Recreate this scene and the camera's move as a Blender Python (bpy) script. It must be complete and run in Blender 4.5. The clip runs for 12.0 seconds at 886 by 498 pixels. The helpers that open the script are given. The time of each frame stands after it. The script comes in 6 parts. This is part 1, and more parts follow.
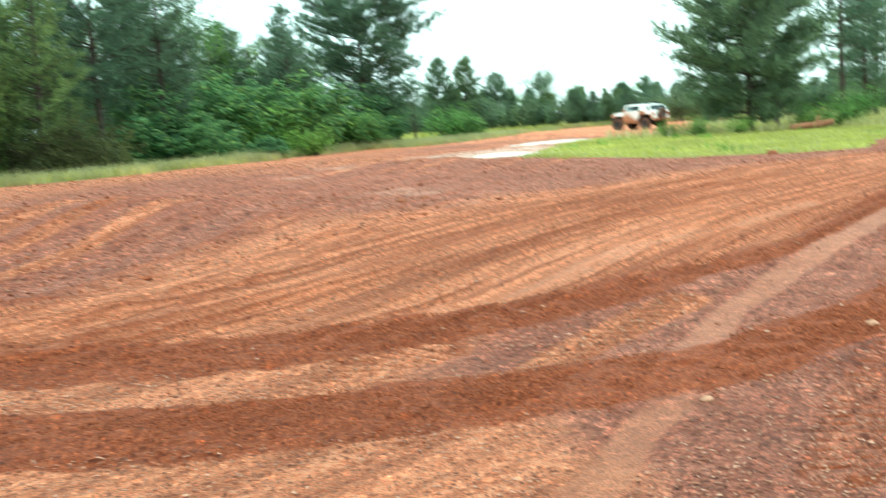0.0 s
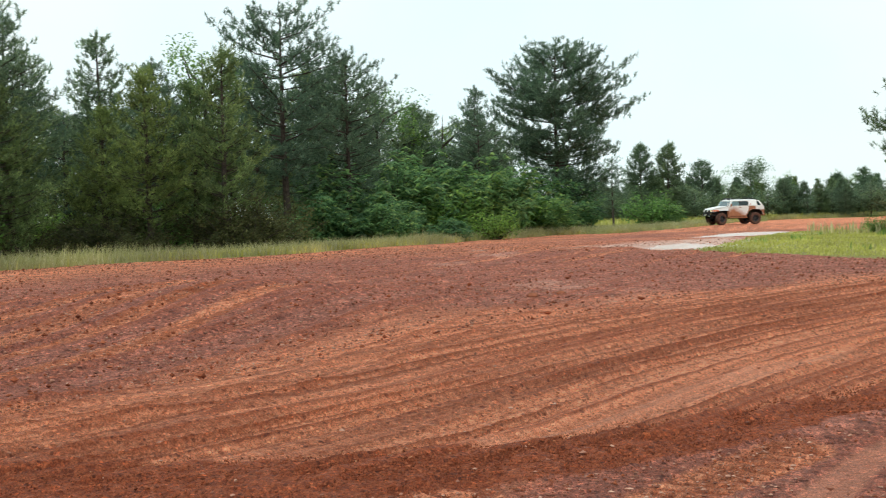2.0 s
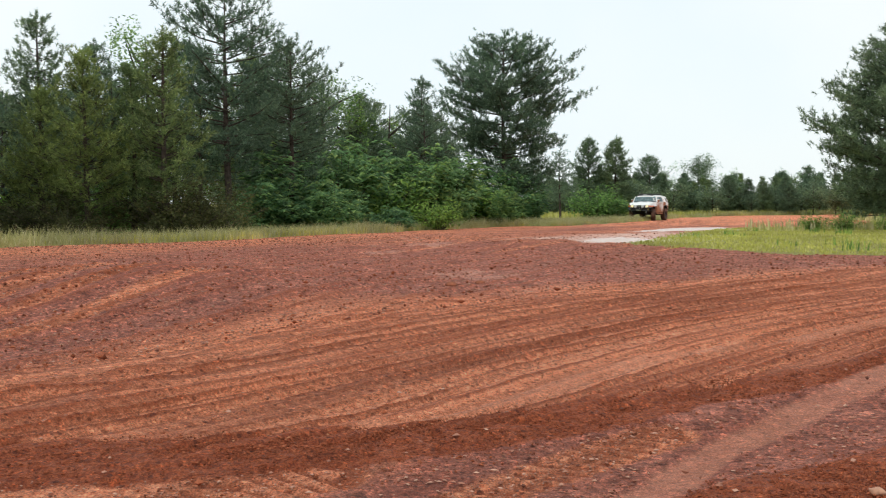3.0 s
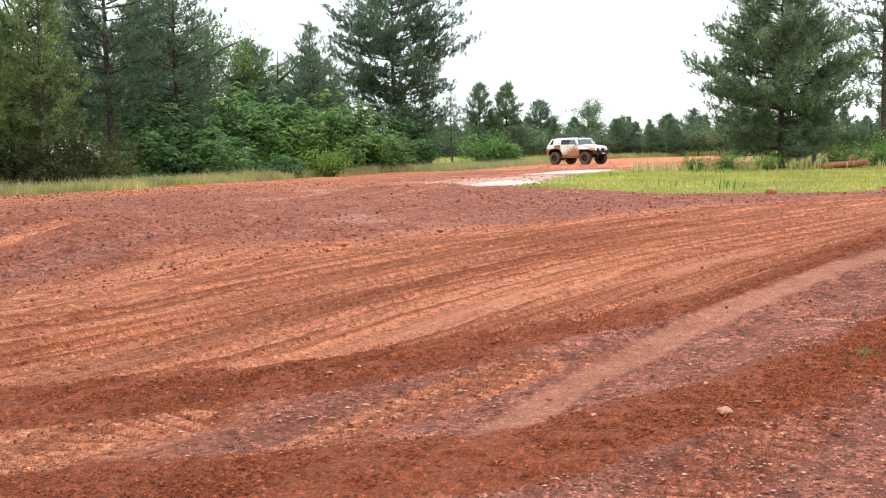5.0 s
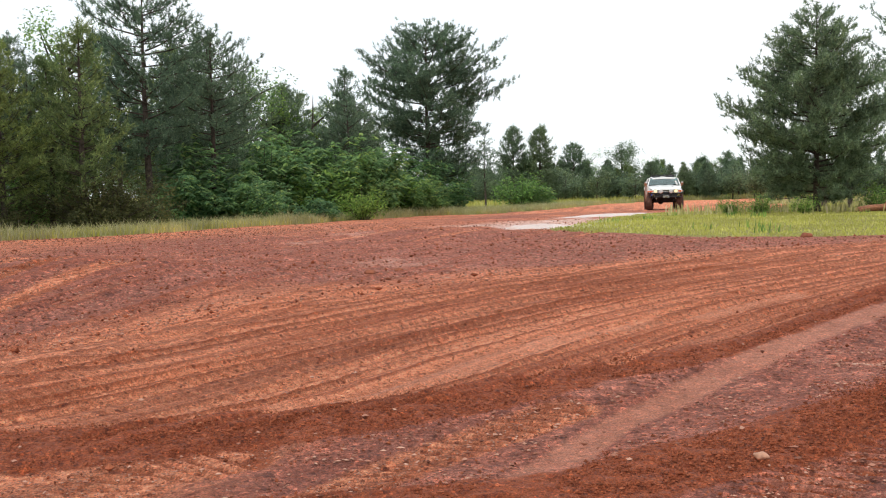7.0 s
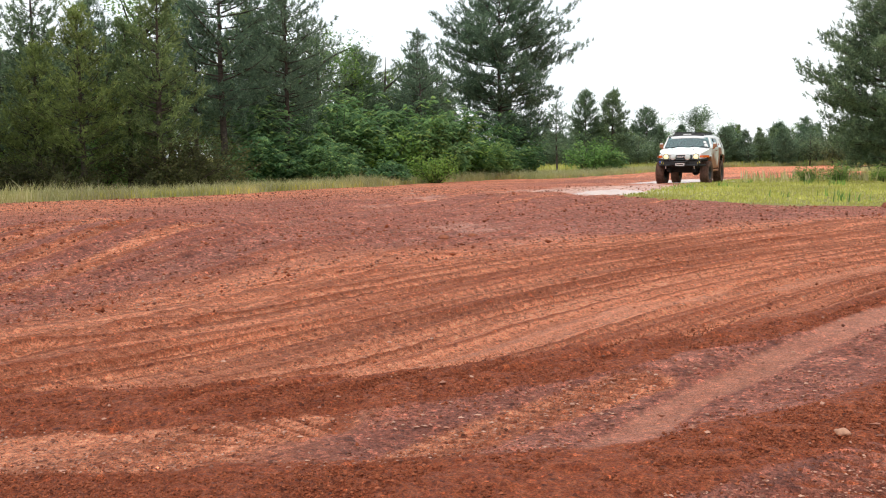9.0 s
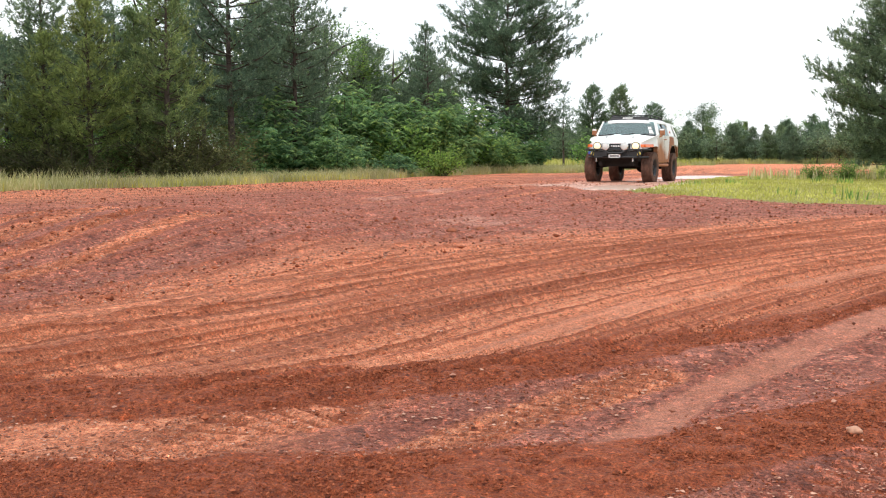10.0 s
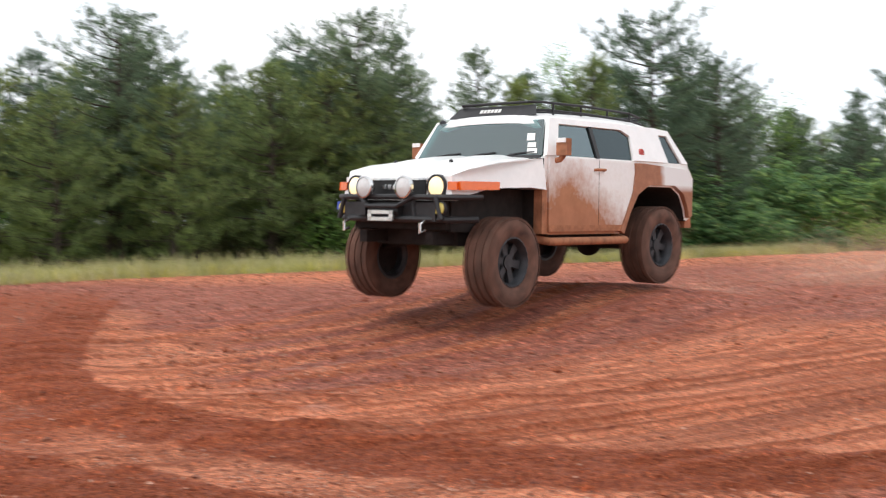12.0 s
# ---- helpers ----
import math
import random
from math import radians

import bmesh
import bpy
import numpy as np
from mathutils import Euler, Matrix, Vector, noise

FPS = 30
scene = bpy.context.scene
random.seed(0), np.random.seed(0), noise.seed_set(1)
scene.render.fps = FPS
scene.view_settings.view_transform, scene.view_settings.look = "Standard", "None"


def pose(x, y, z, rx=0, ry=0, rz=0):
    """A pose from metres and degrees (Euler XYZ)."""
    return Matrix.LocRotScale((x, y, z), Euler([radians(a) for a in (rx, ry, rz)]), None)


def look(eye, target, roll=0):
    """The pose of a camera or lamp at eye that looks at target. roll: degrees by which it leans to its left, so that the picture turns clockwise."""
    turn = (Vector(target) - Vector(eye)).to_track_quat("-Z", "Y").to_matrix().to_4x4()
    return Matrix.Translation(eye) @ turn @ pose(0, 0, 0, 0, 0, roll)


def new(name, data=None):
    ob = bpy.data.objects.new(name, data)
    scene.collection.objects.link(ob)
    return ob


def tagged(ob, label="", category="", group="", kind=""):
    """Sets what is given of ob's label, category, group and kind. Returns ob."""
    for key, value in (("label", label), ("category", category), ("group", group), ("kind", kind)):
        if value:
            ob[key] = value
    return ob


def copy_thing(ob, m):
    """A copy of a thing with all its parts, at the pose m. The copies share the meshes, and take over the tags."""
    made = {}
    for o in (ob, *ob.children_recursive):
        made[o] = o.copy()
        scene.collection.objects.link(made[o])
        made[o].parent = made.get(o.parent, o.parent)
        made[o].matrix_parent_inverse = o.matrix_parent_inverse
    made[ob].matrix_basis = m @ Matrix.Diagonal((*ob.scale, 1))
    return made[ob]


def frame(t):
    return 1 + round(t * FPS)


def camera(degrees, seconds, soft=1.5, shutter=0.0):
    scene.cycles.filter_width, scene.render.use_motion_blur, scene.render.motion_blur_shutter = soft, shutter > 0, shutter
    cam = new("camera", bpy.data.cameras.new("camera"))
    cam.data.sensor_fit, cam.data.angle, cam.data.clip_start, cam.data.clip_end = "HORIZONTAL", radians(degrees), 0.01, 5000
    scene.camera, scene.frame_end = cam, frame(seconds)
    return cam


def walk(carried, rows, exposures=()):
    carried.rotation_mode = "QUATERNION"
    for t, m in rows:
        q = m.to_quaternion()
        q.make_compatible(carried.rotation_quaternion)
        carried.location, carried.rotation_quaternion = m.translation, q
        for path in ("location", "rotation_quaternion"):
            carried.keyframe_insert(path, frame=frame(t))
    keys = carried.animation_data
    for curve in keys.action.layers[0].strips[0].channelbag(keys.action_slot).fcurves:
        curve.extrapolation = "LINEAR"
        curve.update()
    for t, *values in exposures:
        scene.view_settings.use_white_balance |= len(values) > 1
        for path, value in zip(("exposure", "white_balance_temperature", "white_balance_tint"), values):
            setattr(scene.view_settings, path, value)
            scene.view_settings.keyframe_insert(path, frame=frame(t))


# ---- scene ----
cam = camera(42.5, 12.0, soft=1.1, shutter=0.2)
PATH = [
    (0, 0.102, -0.014, 1.606, 83.572, 3.212, -8.478),
    (0.3, 0.110, 0.317, 1.637, 80.116, 4.590, -14.786),
    (0.5, 0.221, 0.492, 1.627, 84.438, 4.634, -10.324),
    (1, 0.594, 0.817, 1.698, 86.067, 1.808, -3.877),
    (1.5, 0.804, 1.100, 1.652, 88.422, 0.998, -2.811),
    (2, 1.092, 1.203, 1.608, 88.179, 1.465, 1.940),
    (2.5, 1.360, 1.156, 1.672, 87.313, 1.106, 4.215),
    (3, 1.462, 1.072, 1.589, 87.649, 0.262, -0.457),
    (3.2, 1.479, 1.061, 1.581, 86.565, 0.411, -1.058),
    (4.8, 1.591, 0.943, 1.554, 85.113, 1.115, -5.086),
    (5, 1.591, 0.953, 1.558, 84.900, 1.101, -5.789),
    (5.5, 1.577, 0.942, 1.565, 84.893, 0.516, -6.065),
    (6, 1.566, 0.926, 1.561, 86.014, 0.526, -5.372),
    (6.5, 1.577, 0.934, 1.578, 87.062, 1.061, -3.965),
    (7, 1.579, 0.906, 1.567, 87.096, 1.180, -4.110),
    (7.5, 1.554, 0.897, 1.571, 87.172, 1.109, -2.908),
    (7.7, 1.546, 0.889, 1.573, 86.895, 1.262, -2.137),
    (9.3, 1.524, 0.874, 1.608, 85.231, 0.329, -0.281),
    (9.5, 1.524, 0.864, 1.611, 85.248, -0.089, -0.327),
    (10, 1.488, 0.891, 1.595, 84.953, -0.122, -0.274),
    (10.5, 1.516, 0.871, 1.618, 85.538, 0.277, 1.413),
    (11, 1.506, 0.850, 1.619, 86.694, 0.390, 3.243),
    (11.5, 1.470, 0.832, 1.629, 87.246, 0.450, 8.641),
    (11.7, 1.446, 0.808, 1.631, 87.335, 0.398, 11.747),
    (11.8, 1.414, 0.776, 1.632, 87.368, 0.375, 14.034),
    (11.9, 1.331, 0.775, 1.645, 87.787, 0.402, 16.651),
    (12, 1.301, 0.754, 1.621, 88.772, 0.548, 20.424),
]
# seconds, stops, kelvin, tint of the clip's self-adjusting camera
EXPOSURE = [(0.0, 0.8, 5730, -26), (0.5, 0.79, 5830, -24), (1.0, 0.64, 5880, -19), (1.5, 0.32, 6080, -9), (2.0, -0.05, 6260, -3), (2.5, -0.06, 6360, 1), (3.2, -0.13, 6410, 5), (4.8, 0.47, 6390, 6), (5.5, 0.49, 6390, 6),
            (6.0, 0.37, 6390, 6), (6.5, 0.24, 6470, 8), (7.0, 0.09, 6470, 9), (7.5, 0.02, 6470, 9), (9.3, 0.24, 6460, 9), (10.5, 0.44, 6460, 10), (11.5, 0.25, 6460, 11), (12.0, 0.26, 6460, 11)]
walk(cam, [(t, pose(*p)) for t, *p in PATH], exposures=EXPOSURE)

# ---- sky and light ----
world = bpy.data.worlds.new("overcast_sky")
scene.world = world
world.use_nodes = True
wt = world.node_tree
wt.nodes.clear()
w_out = wt.nodes.new("ShaderNodeOutputWorld")
w_bg = wt.nodes.new("ShaderNodeBackground")
w_sky = wt.nodes.new("ShaderNodeTexSky")
w_sky.sky_type, w_sky.sun_disc = "NISHITA", False
w_sky.sun_elevation, w_sky.sun_rotation = radians(52), radians(-35)
w_mix = wt.nodes.new("ShaderNodeMix")
w_mix.data_type = "RGBA"
w_mix.inputs["Factor"].default_value = 0.9
w_co = wt.nodes.new("ShaderNodeTexCoord")
w_noise = wt.nodes.new("ShaderNodeTexNoise")
w_noise.inputs["Scale"].default_value, w_noise.inputs["Detail"].default_value = 2.2, 5
w_ramp = wt.nodes.new("ShaderNodeValToRGB")
w_ramp.color_ramp.elements[0].position, w_ramp.color_ramp.elements[1].position = 0.3, 0.62
w_ramp.color_ramp.elements[0].color, w_ramp.color_ramp.elements[1].color = (0.86, 0.93, 1.0, 1), (1.0, 1.0, 1.0, 1)
w_gain = wt.nodes.new("ShaderNodeVectorMath")
w_gain.operation = "SCALE"
w_gain.inputs["Scale"].default_value = 11.5
wt.links.new(w_co.outputs["Generated"], w_noise.inputs["Vector"])
wt.links.new(w_noise.outputs["Fac"], w_ramp.inputs["Fac"])
wt.links.new(w_ramp.outputs["Color"], w_gain.inputs[0])
wt.links.new(w_sky.outputs["Color"], w_mix.inputs[6])
wt.links.new(w_gain.outputs["Vector"], w_mix.inputs[7])
wt.links.new(w_mix.outputs[2], w_bg.inputs["Color"])
w_bg.inputs["Strength"].default_value = 0.1
wt.links.new(w_bg.outputs["Background"], w_out.inputs["Surface"])

sun_data = bpy.data.lights.new("sun", "SUN")
sun_data.energy, sun_data.angle, sun_data.color = 1.3, radians(16), (1.0, 0.97, 0.92)
sun = new("sun", sun_data)
sun.matrix_world = look((0, 0, 30), (9, 12, 0))


# ---- materials ----
def material(name):
    m = bpy.data.materials.new(name)
    m.use_nodes = True
    nt = m.node_tree
    return m, nt, nt.nodes["Principled BSDF"]


def node(nt, kind, **values):
    n = nt.nodes.new(kind)
    for key, value in values.items():
        n.inputs[key.replace("_", " ")].default_value = value
    return n


def noise_of(nt, scale, detail=4.0, rough=0.6, coords="Object"):
    tc = nt.nodes.new("ShaderNodeTexCoord")
    n = node(nt, "ShaderNodeTexNoise", Scale=scale, Detail=detail, Roughness=rough)
    nt.links.new(tc.outputs[coords], n.inputs["Vector"])
    return n


def ramp(nt, fac, stops):
    r = nt.nodes.new("ShaderNodeValToRGB")
    el = r.color_ramp.elements
    while len(el) < len(stops):
        el.new(0.5)
    for e, (p, c) in zip(el, stops):
        e.position = p
        e.color = (*c, 1) if len(c) == 3 else c
    nt.links.new(fac, r.inputs["Fac"])
    return r.outputs["Color"]


def mixed(nt, fac, a, b, blend="MIX"):
    m = nt.nodes.new("ShaderNodeMix")
    m.data_type, m.blend_type = "RGBA", blend
    for value, slot in ((fac, 0), (a, 6), (b, 7)):
        if isinstance(value, bpy.types.NodeSocket):
            nt.links.new(value, m.inputs[slot])
        elif slot == 0:
            m.inputs[0].default_value = value
        else:
            m.inputs[slot].default_value = (*value, 1)
    return m.outputs[2]


def calc(nt, op, a, b=0.0):
    m = nt.nodes.new("ShaderNodeMath")
    m.operation = op
    for k, v in enumerate((a, b)):
        if isinstance(v, bpy.types.NodeSocket):
            nt.links.new(v, m.inputs[k])
        else:
            m.inputs[k].default_value = v
    return m.outputs[0]


def bump(nt, bsdf, height, strength=0.4, distance=0.01):
    b = node(nt, "ShaderNodeBump", Strength=strength, Distance=distance)
    nt.links.new(height, b.inputs["Height"])
    nt.links.new(b.outputs["Normal"], bsdf.inputs["Normal"])


def plain(name, colour, rough=0.6, metal=0.0, spread=0.25, scale=20.0, coat=0.0):
    m, nt, b = material(name)
    n = noise_of(nt, scale)
    lo = tuple(c * (1 - spread) for c in colour)
    hi = tuple(min(1, c * (1 + spread)) for c in colour)
    nt.links.new(ramp(nt, n.outputs["Fac"], [(0.3, lo), (0.7, hi)]), b.inputs["Base Color"])
    b.inputs["Roughness"].default_value, b.inputs["Metallic"].default_value = rough, metal
    b.inputs["Coat Weight"].default_value = coat
    bump(nt, b, n.outputs["Fac"], 0.15, 0.004)
    return m


def foliage(name, dark, light, tip=None, scale=1.4):
    """Leaf or needle colour that varies from clump to clump and tree to tree."""
    m, nt, b = material(name)
    geo = nt.nodes.new("ShaderNodeNewGeometry")
    info = nt.nodes.new("ShaderNodeObjectInfo")
    col = ramp(nt, geo.outputs["Random Per Island"], [(0.0, dark), (0.75, light), (1.0, tip or light)])
    n = noise_of(nt, scale, 3)
    shade = ramp(nt, n.outputs["Fac"], [(0.3, (0.6, 0.6, 0.6)), (0.7, (1.25, 1.25, 1.1))])
    col = mixed(nt, 1.0, col, shade, "MULTIPLY")
    vary = ramp(nt, info.outputs["Random"], [(0.0, (0.8, 0.86, 0.9)), (0.5, (1, 1, 1)), (1.0, (1.2, 1.12, 0.9))])
    col = mixed(nt, 1.0, col, vary, "MULTIPLY")
    nt.links.new(col, b.inputs["Base Color"])
    b.inputs["Roughness"].default_value = 0.6
    b.inputs["Specular IOR Level"].default_value = 0.25
    tr = nt.nodes.new("ShaderNodeBsdfTranslucent")
    nt.links.new(col, tr.inputs["Color"])
    ms = node(nt, "ShaderNodeMixShader", Fac=0.5)
    nt.links.new(b.outputs["BSDF"], ms.inputs[1])
    nt.links.new(tr.outputs["BSDF"], ms.inputs[2])
    nt.links.new(ms.outputs["Shader"], nt.nodes["Material Output"].inputs["Surface"])
    return m


def bark_material(name, a, c):
    m, nt, b = material(name)
    n = noise_of(nt, 9.0, 6)
    nt.links.new(ramp(nt, n.outputs["Fac"], [(0.35, a), (0.65, c)]), b.inputs["Base Color"])
    b.inputs["Roughness"].default_value = 0.9
    bump(nt, b, n.outputs["Fac"], 0.8, 0.03)
    return m


def ground_material():
    m, nt, b = material("red_clay_ground")
    z1 = nt.nodes.new("ShaderNodeVertexColor")
    z1.layer_name = "zones"
    z2 = nt.nodes.new("ShaderNodeVertexColor")
    z2.layer_name = "cover"
    s1 = nt.nodes.new("ShaderNodeSeparateColor")
    s2 = nt.nodes.new("ShaderNodeSeparateColor")
    nt.links.new(z1.outputs["Color"], s1.inputs["Color"])
    nt.links.new(z2.outputs["Color"], s2.inputs["Color"])
    big = noise_of(nt, 0.35, 5)
    mid = noise_of(nt, 2.6, 6, 0.65)
    fine = noise_of(nt, 24.0, 6, 0.7)
    grit = noise_of(nt, 95.0, 4, 0.7)
    tc = nt.nodes.new("ShaderNodeTexCoord")
    peb = node(nt, "ShaderNodeTexVoronoi", Scale=26.0)
    nt.links.new(tc.outputs["Object"], peb.inputs["Vector"])
    peb2 = node(nt, "ShaderNodeTexVoronoi", Scale=58.0)
    nt.links.new(tc.outputs["Object"], peb2.inputs["Vector"])

    flow = nt.nodes.new("ShaderNodeVertexColor")
    flow.layer_name = "flow"
    fsep = nt.nodes.new("ShaderNodeSeparateColor")
    nt.links.new(flow.outputs["Color"], fsep.inputs["Color"])

    def streaks(a, c):
        comb = nt.nodes.new("ShaderNodeCombineXYZ")
        nt.links.new(calc(nt, "MULTIPLY", fsep.outputs["Red"], a), comb.inputs["X"])
        nt.links.new(calc(nt, "MULTIPLY", fsep.outputs["Green"], c), comb.inputs["Y"])
        n = node(nt, "ShaderNodeTexNoise", Scale=1.0, Detail=2.0, Roughness=0.55)
        nt.links.new(comb.outputs["Vector"], n.inputs["Vector"])
        return n.outputs["Fac"]

    wide_streak, thin_streak = streaks(0.16, 5.0), streaks(0.5, 19.0)

    def sharp(mask, soft=0.22):
        """Breaks a smooth mask up with grain, so that its edge is ragged."""
        grain = calc(nt, "ADD", calc(nt, "MULTIPLY", mid.outputs["Fac"], 0.55), calc(nt, "MULTIPLY", fine.outputs["Fac"], 0.45))
        v = calc(nt, "SUBTRACT", calc(nt, "ADD", mask, 0.0), calc(nt, "MULTIPLY", calc(nt, "SUBTRACT", 1.0, grain), 0.8))
        r = nt.nodes.new("ShaderNodeMapRange")
        r.inputs["From Min"].default_value, r.inputs["From Max"].default_value = 0.1 - soft, 0.1 + soft
        nt.links.new(v, r.inputs["Value"])
        return r.outputs["Result"]

    gravel = ramp(nt, mid.outputs["Fac"], [(0.35, GRAVEL[0]), (0.5, GRAVEL[1]), (0.65, GRAVEL[2])])
    stones = ramp(nt, peb.outputs["Color"], [(0.0, (0.5, 0.42, 0.38)), (0.55, (1.0, 1.0, 1.0)), (0.95, (1.8, 1.75, 1.7))])
    gravel = mixed(nt, 0.75, gravel, stones, "MULTIPLY")
    stones2 = ramp(nt, peb2.outputs["Color"], [(0.0, (0.55, 0.47, 0.43)), (0.6, (1.05, 1.05, 1.05)), (1.0, (1.9, 1.75, 1.6))])
    gravel = mixed(nt, 0.6, gravel, stones2, "MULTIPLY")
    orange = ramp(nt, fine.outputs["Fac"], [(0.36, ORANGE[0]), (0.5, ORANGE[1]), (0.64, ORANGE[2])])
    stripe = ramp(nt, fsep.outputs["Blue"], [(0.18, (0.86, 0.77, 0.72)), (0.42, (1.12, 1.10, 1.08)), (0.65, (1.34, 1.36, 1.38)), (0.88, (1.5, 1.6, 1.68))])
    orange = mixed(nt, 0.9, orange, stripe, "MULTIPLY")
    tint = ramp(nt, thin_streak, [(0.36, (0.62, 0.55, 0.52)), (0.5, (1.0, 1.0, 1.0)), (0.62, (1.2, 1.22, 1.24))])
    orange = mixed(nt, 0.6, orange, tint, "MULTIPLY")
    band = streaks(0.10, 3.2)
    lugs = calc(nt, "SINE", calc(nt, "ADD", calc(nt, "MULTIPLY", fsep.outputs["Red"], 44.0), calc(nt, "MULTIPLY", fsep.outputs["Green"], 16.0)))
    lugs = calc(nt, "ADD", lugs, calc(nt, "MULTIPLY", calc(nt, "SUBTRACT", fine.outputs["Fac"], 0.5), 3.0))
    where = nt.nodes.new("ShaderNodeMapRange")
    where.inputs["From Min"].default_value, where.inputs["From Max"].default_value = 0.46, 0.54
    nt.links.new(band, where.inputs["Value"])
    lugs = calc(nt, "MULTIPLY", calc(nt, "MULTIPLY", lugs, where.outputs["Result"]), s1.outputs["Red"])
    # gaps between the lugs get their shade from this darker colour, besides the bump
    orange = mixed(nt, 0.3, orange, ramp(nt, calc(nt, "ADD", calc(nt, "MULTIPLY", lugs, 0.5), 0.5), [(0.1, (0.55, 0.46, 0.42)), (0.5, (1, 1, 1)), (0.9, (1.12, 1.12, 1.12))]), "MULTIPLY")
    peb3 = node(nt, "ShaderNodeTexVoronoi", Scale=11.0)
    nt.links.new(tc.outputs["Object"], peb3.inputs["Vector"])
    gravel = mixed(nt, 0.7, gravel, ramp(nt, peb3.outputs["Color"], [(0.12, (0.5, 0.44, 0.42)), (0.3, (1.0, 1.0, 1.0)), (0.85, (1.05, 1.05, 1.05)), (0.97, (1.5, 1.45, 1.4))]), "MULTIPLY")
    gravel = mixed(nt, 0.3, gravel, ramp(nt, wide_streak, [(0.38, (0.78, 0.68, 0.62)), (0.5, (1.0, 1.0, 1.0)), (0.62, (1.15, 1.12, 1.08))]), "MULTIPLY")
    gravel = mixed(nt, 0.6, gravel, ramp(nt, thin_streak, [(0.3, (0.8, 0.74, 0.72)), (0.7, (1.15, 1.1, 1.05))]), "MULTIPLY")
    dark = ramp(nt, fine.outputs["Fac"], [(0.38, DARK[0]), (0.5, DARK[1]), (0.64, DARK[2])])
    dark = mixed(nt, 0.45, dark, stones2, "MULTIPLY")
    pale = ramp(nt, mid.outputs["Fac"], [(0.3, PALE[0]), (0.7, PALE[1])])
    soil = ramp(nt, fine.outputs["Fac"], [(0.3, (0.30, 0.28, 0.07)), (0.7, (0.44, 0.42, 0.12))])
    slick = ramp(nt, mid.outputs["Fac"], [(0.3, SLICK[0]), (0.7, SLICK[1])])
    col = mixed(nt, sharp(s1.outputs["Red"]), gravel, orange)
    col = mixed(nt, sharp(s1.outputs["Green"]), col, dark)
    pm = calc(nt, "MULTIPLY", sharp(s1.outputs["Blue"], 0.3), 0.6)
    col = mixed(nt, pm, col, pale)
    wm = sharp(s2.outputs["Green"], 0.15)
    col = mixed(nt, wm, col, slick)
    col = mixed(nt, sharp(s2.outputs["Red"], 0.12), col, soil)
    wide = ramp(nt, big.outputs["Fac"], [(0.3, (0.92, 0.9, 0.9)), (0.7, (1.06, 1.06, 1.06))])
    col = mixed(nt, 1.0, col, wide, "MULTIPLY")
    speck = ramp(nt, grit.outputs["Fac"], [(0.40, (0.42, 0.38, 0.36)), (0.5, (1, 1, 1)), (0.60, (1.5, 1.5, 1.5))])
    col = mixed(nt, 0.68, col, speck, "MULTIPLY")
    # single small stones, pale and dark, thinly sown
    for scale, size, few, shade in ((34.0, 0.33, 0.80, (1.75, 1.7, 1.65)), (27.0, 0.36, 0.84, (0.42, 0.36, 0.34)), (13.0, 0.30, 0.86, (1.6, 1.55, 1.5)), (15.0, 0.26, 0.84, (0.55, 0.44, 0.40))):
        vo = node(nt, "ShaderNodeTexVoronoi", Scale=scale)
        nt.links.new(tc.outputs["Object"], vo.inputs["Vector"])
        pick = nt.nodes.new("ShaderNodeSeparateColor")
        nt.links.new(vo.outputs["Color"], pick.inputs["Color"])
        on = calc(nt, "MULTIPLY", calc(nt, "LESS_THAN", vo.outputs["Distance"], size), calc(nt, "GREATER_THAN", pick.outputs["Red"], few))
        on = calc(nt, "MULTIPLY", on, calc(nt, "SUBTRACT", 1.0, calc(nt, "MAXIMUM", pm, wm)))
        on = calc(nt, "MULTIPLY", on, 0.85)
        col = mixed(nt, on, col, mixed(nt, 1.0, col, shade, "MULTIPLY"))
    nt.links.new(col, b.inputs["Base Color"])
    damp = calc(nt, "ADD", calc(nt, "MULTIPLY", pm, -0.22), 0.78)
    damp = calc(nt, "SUBTRACT", damp, calc(nt, "MULTIPLY", wm, 0.38))
    nt.links.new(calc(nt, "MAXIMUM", damp, 0.16), b.inputs["Roughness"])
    b.inputs["Specular IOR Level"].default_value = 0.3
    hgt = calc(nt, "ADD", calc(nt, "MULTIPLY", fine.outputs["Fac"], 1.0), calc(nt, "MULTIPLY", grit.outputs["Fac"], 0.5))
    hgt = calc(nt, "SUBTRACT", hgt, calc(nt, "MULTIPLY", peb.outputs["Distance"], 0.8))
    hgt = calc(nt, "ADD", hgt, calc(nt, "MULTIPLY", lugs, 0.28))
    still = calc(nt, "SUBTRACT", 1.0, calc(nt, "MULTIPLY", calc(nt, "MAXIMUM", pm, wm), 0.75))
    bump(nt, b, calc(nt, "MULTIPLY", hgt, still), 1.0, 0.075)
    return m


GRAVEL = [(0.392, 0.125, 0.080), (0.482, 0.171, 0.116), (0.571, 0.223, 0.158)]
ORANGE = [(0.540, 0.156, 0.070), (0.734, 0.254, 0.128), (0.842, 0.345, 0.191)]
DARK = [(0.336, 0.069, 0.022), (0.448, 0.105, 0.037), (0.549, 0.150, 0.059)]
PALE = [(0.483, 0.178, 0.094), (0.567, 0.221, 0.123)]
SLICK = [(0.46, 0.21, 0.14), (0.66, 0.37, 0.27)]
M_ground = ground_material()
M_bark = bark_material("pine_bark", (0.035, 0.026, 0.02), (0.10, 0.075, 0.06))
M_pine = foliage("pine_needles", (0.105, 0.160, 0.115), (0.225, 0.318, 0.215), (0.36, 0.46, 0.29))
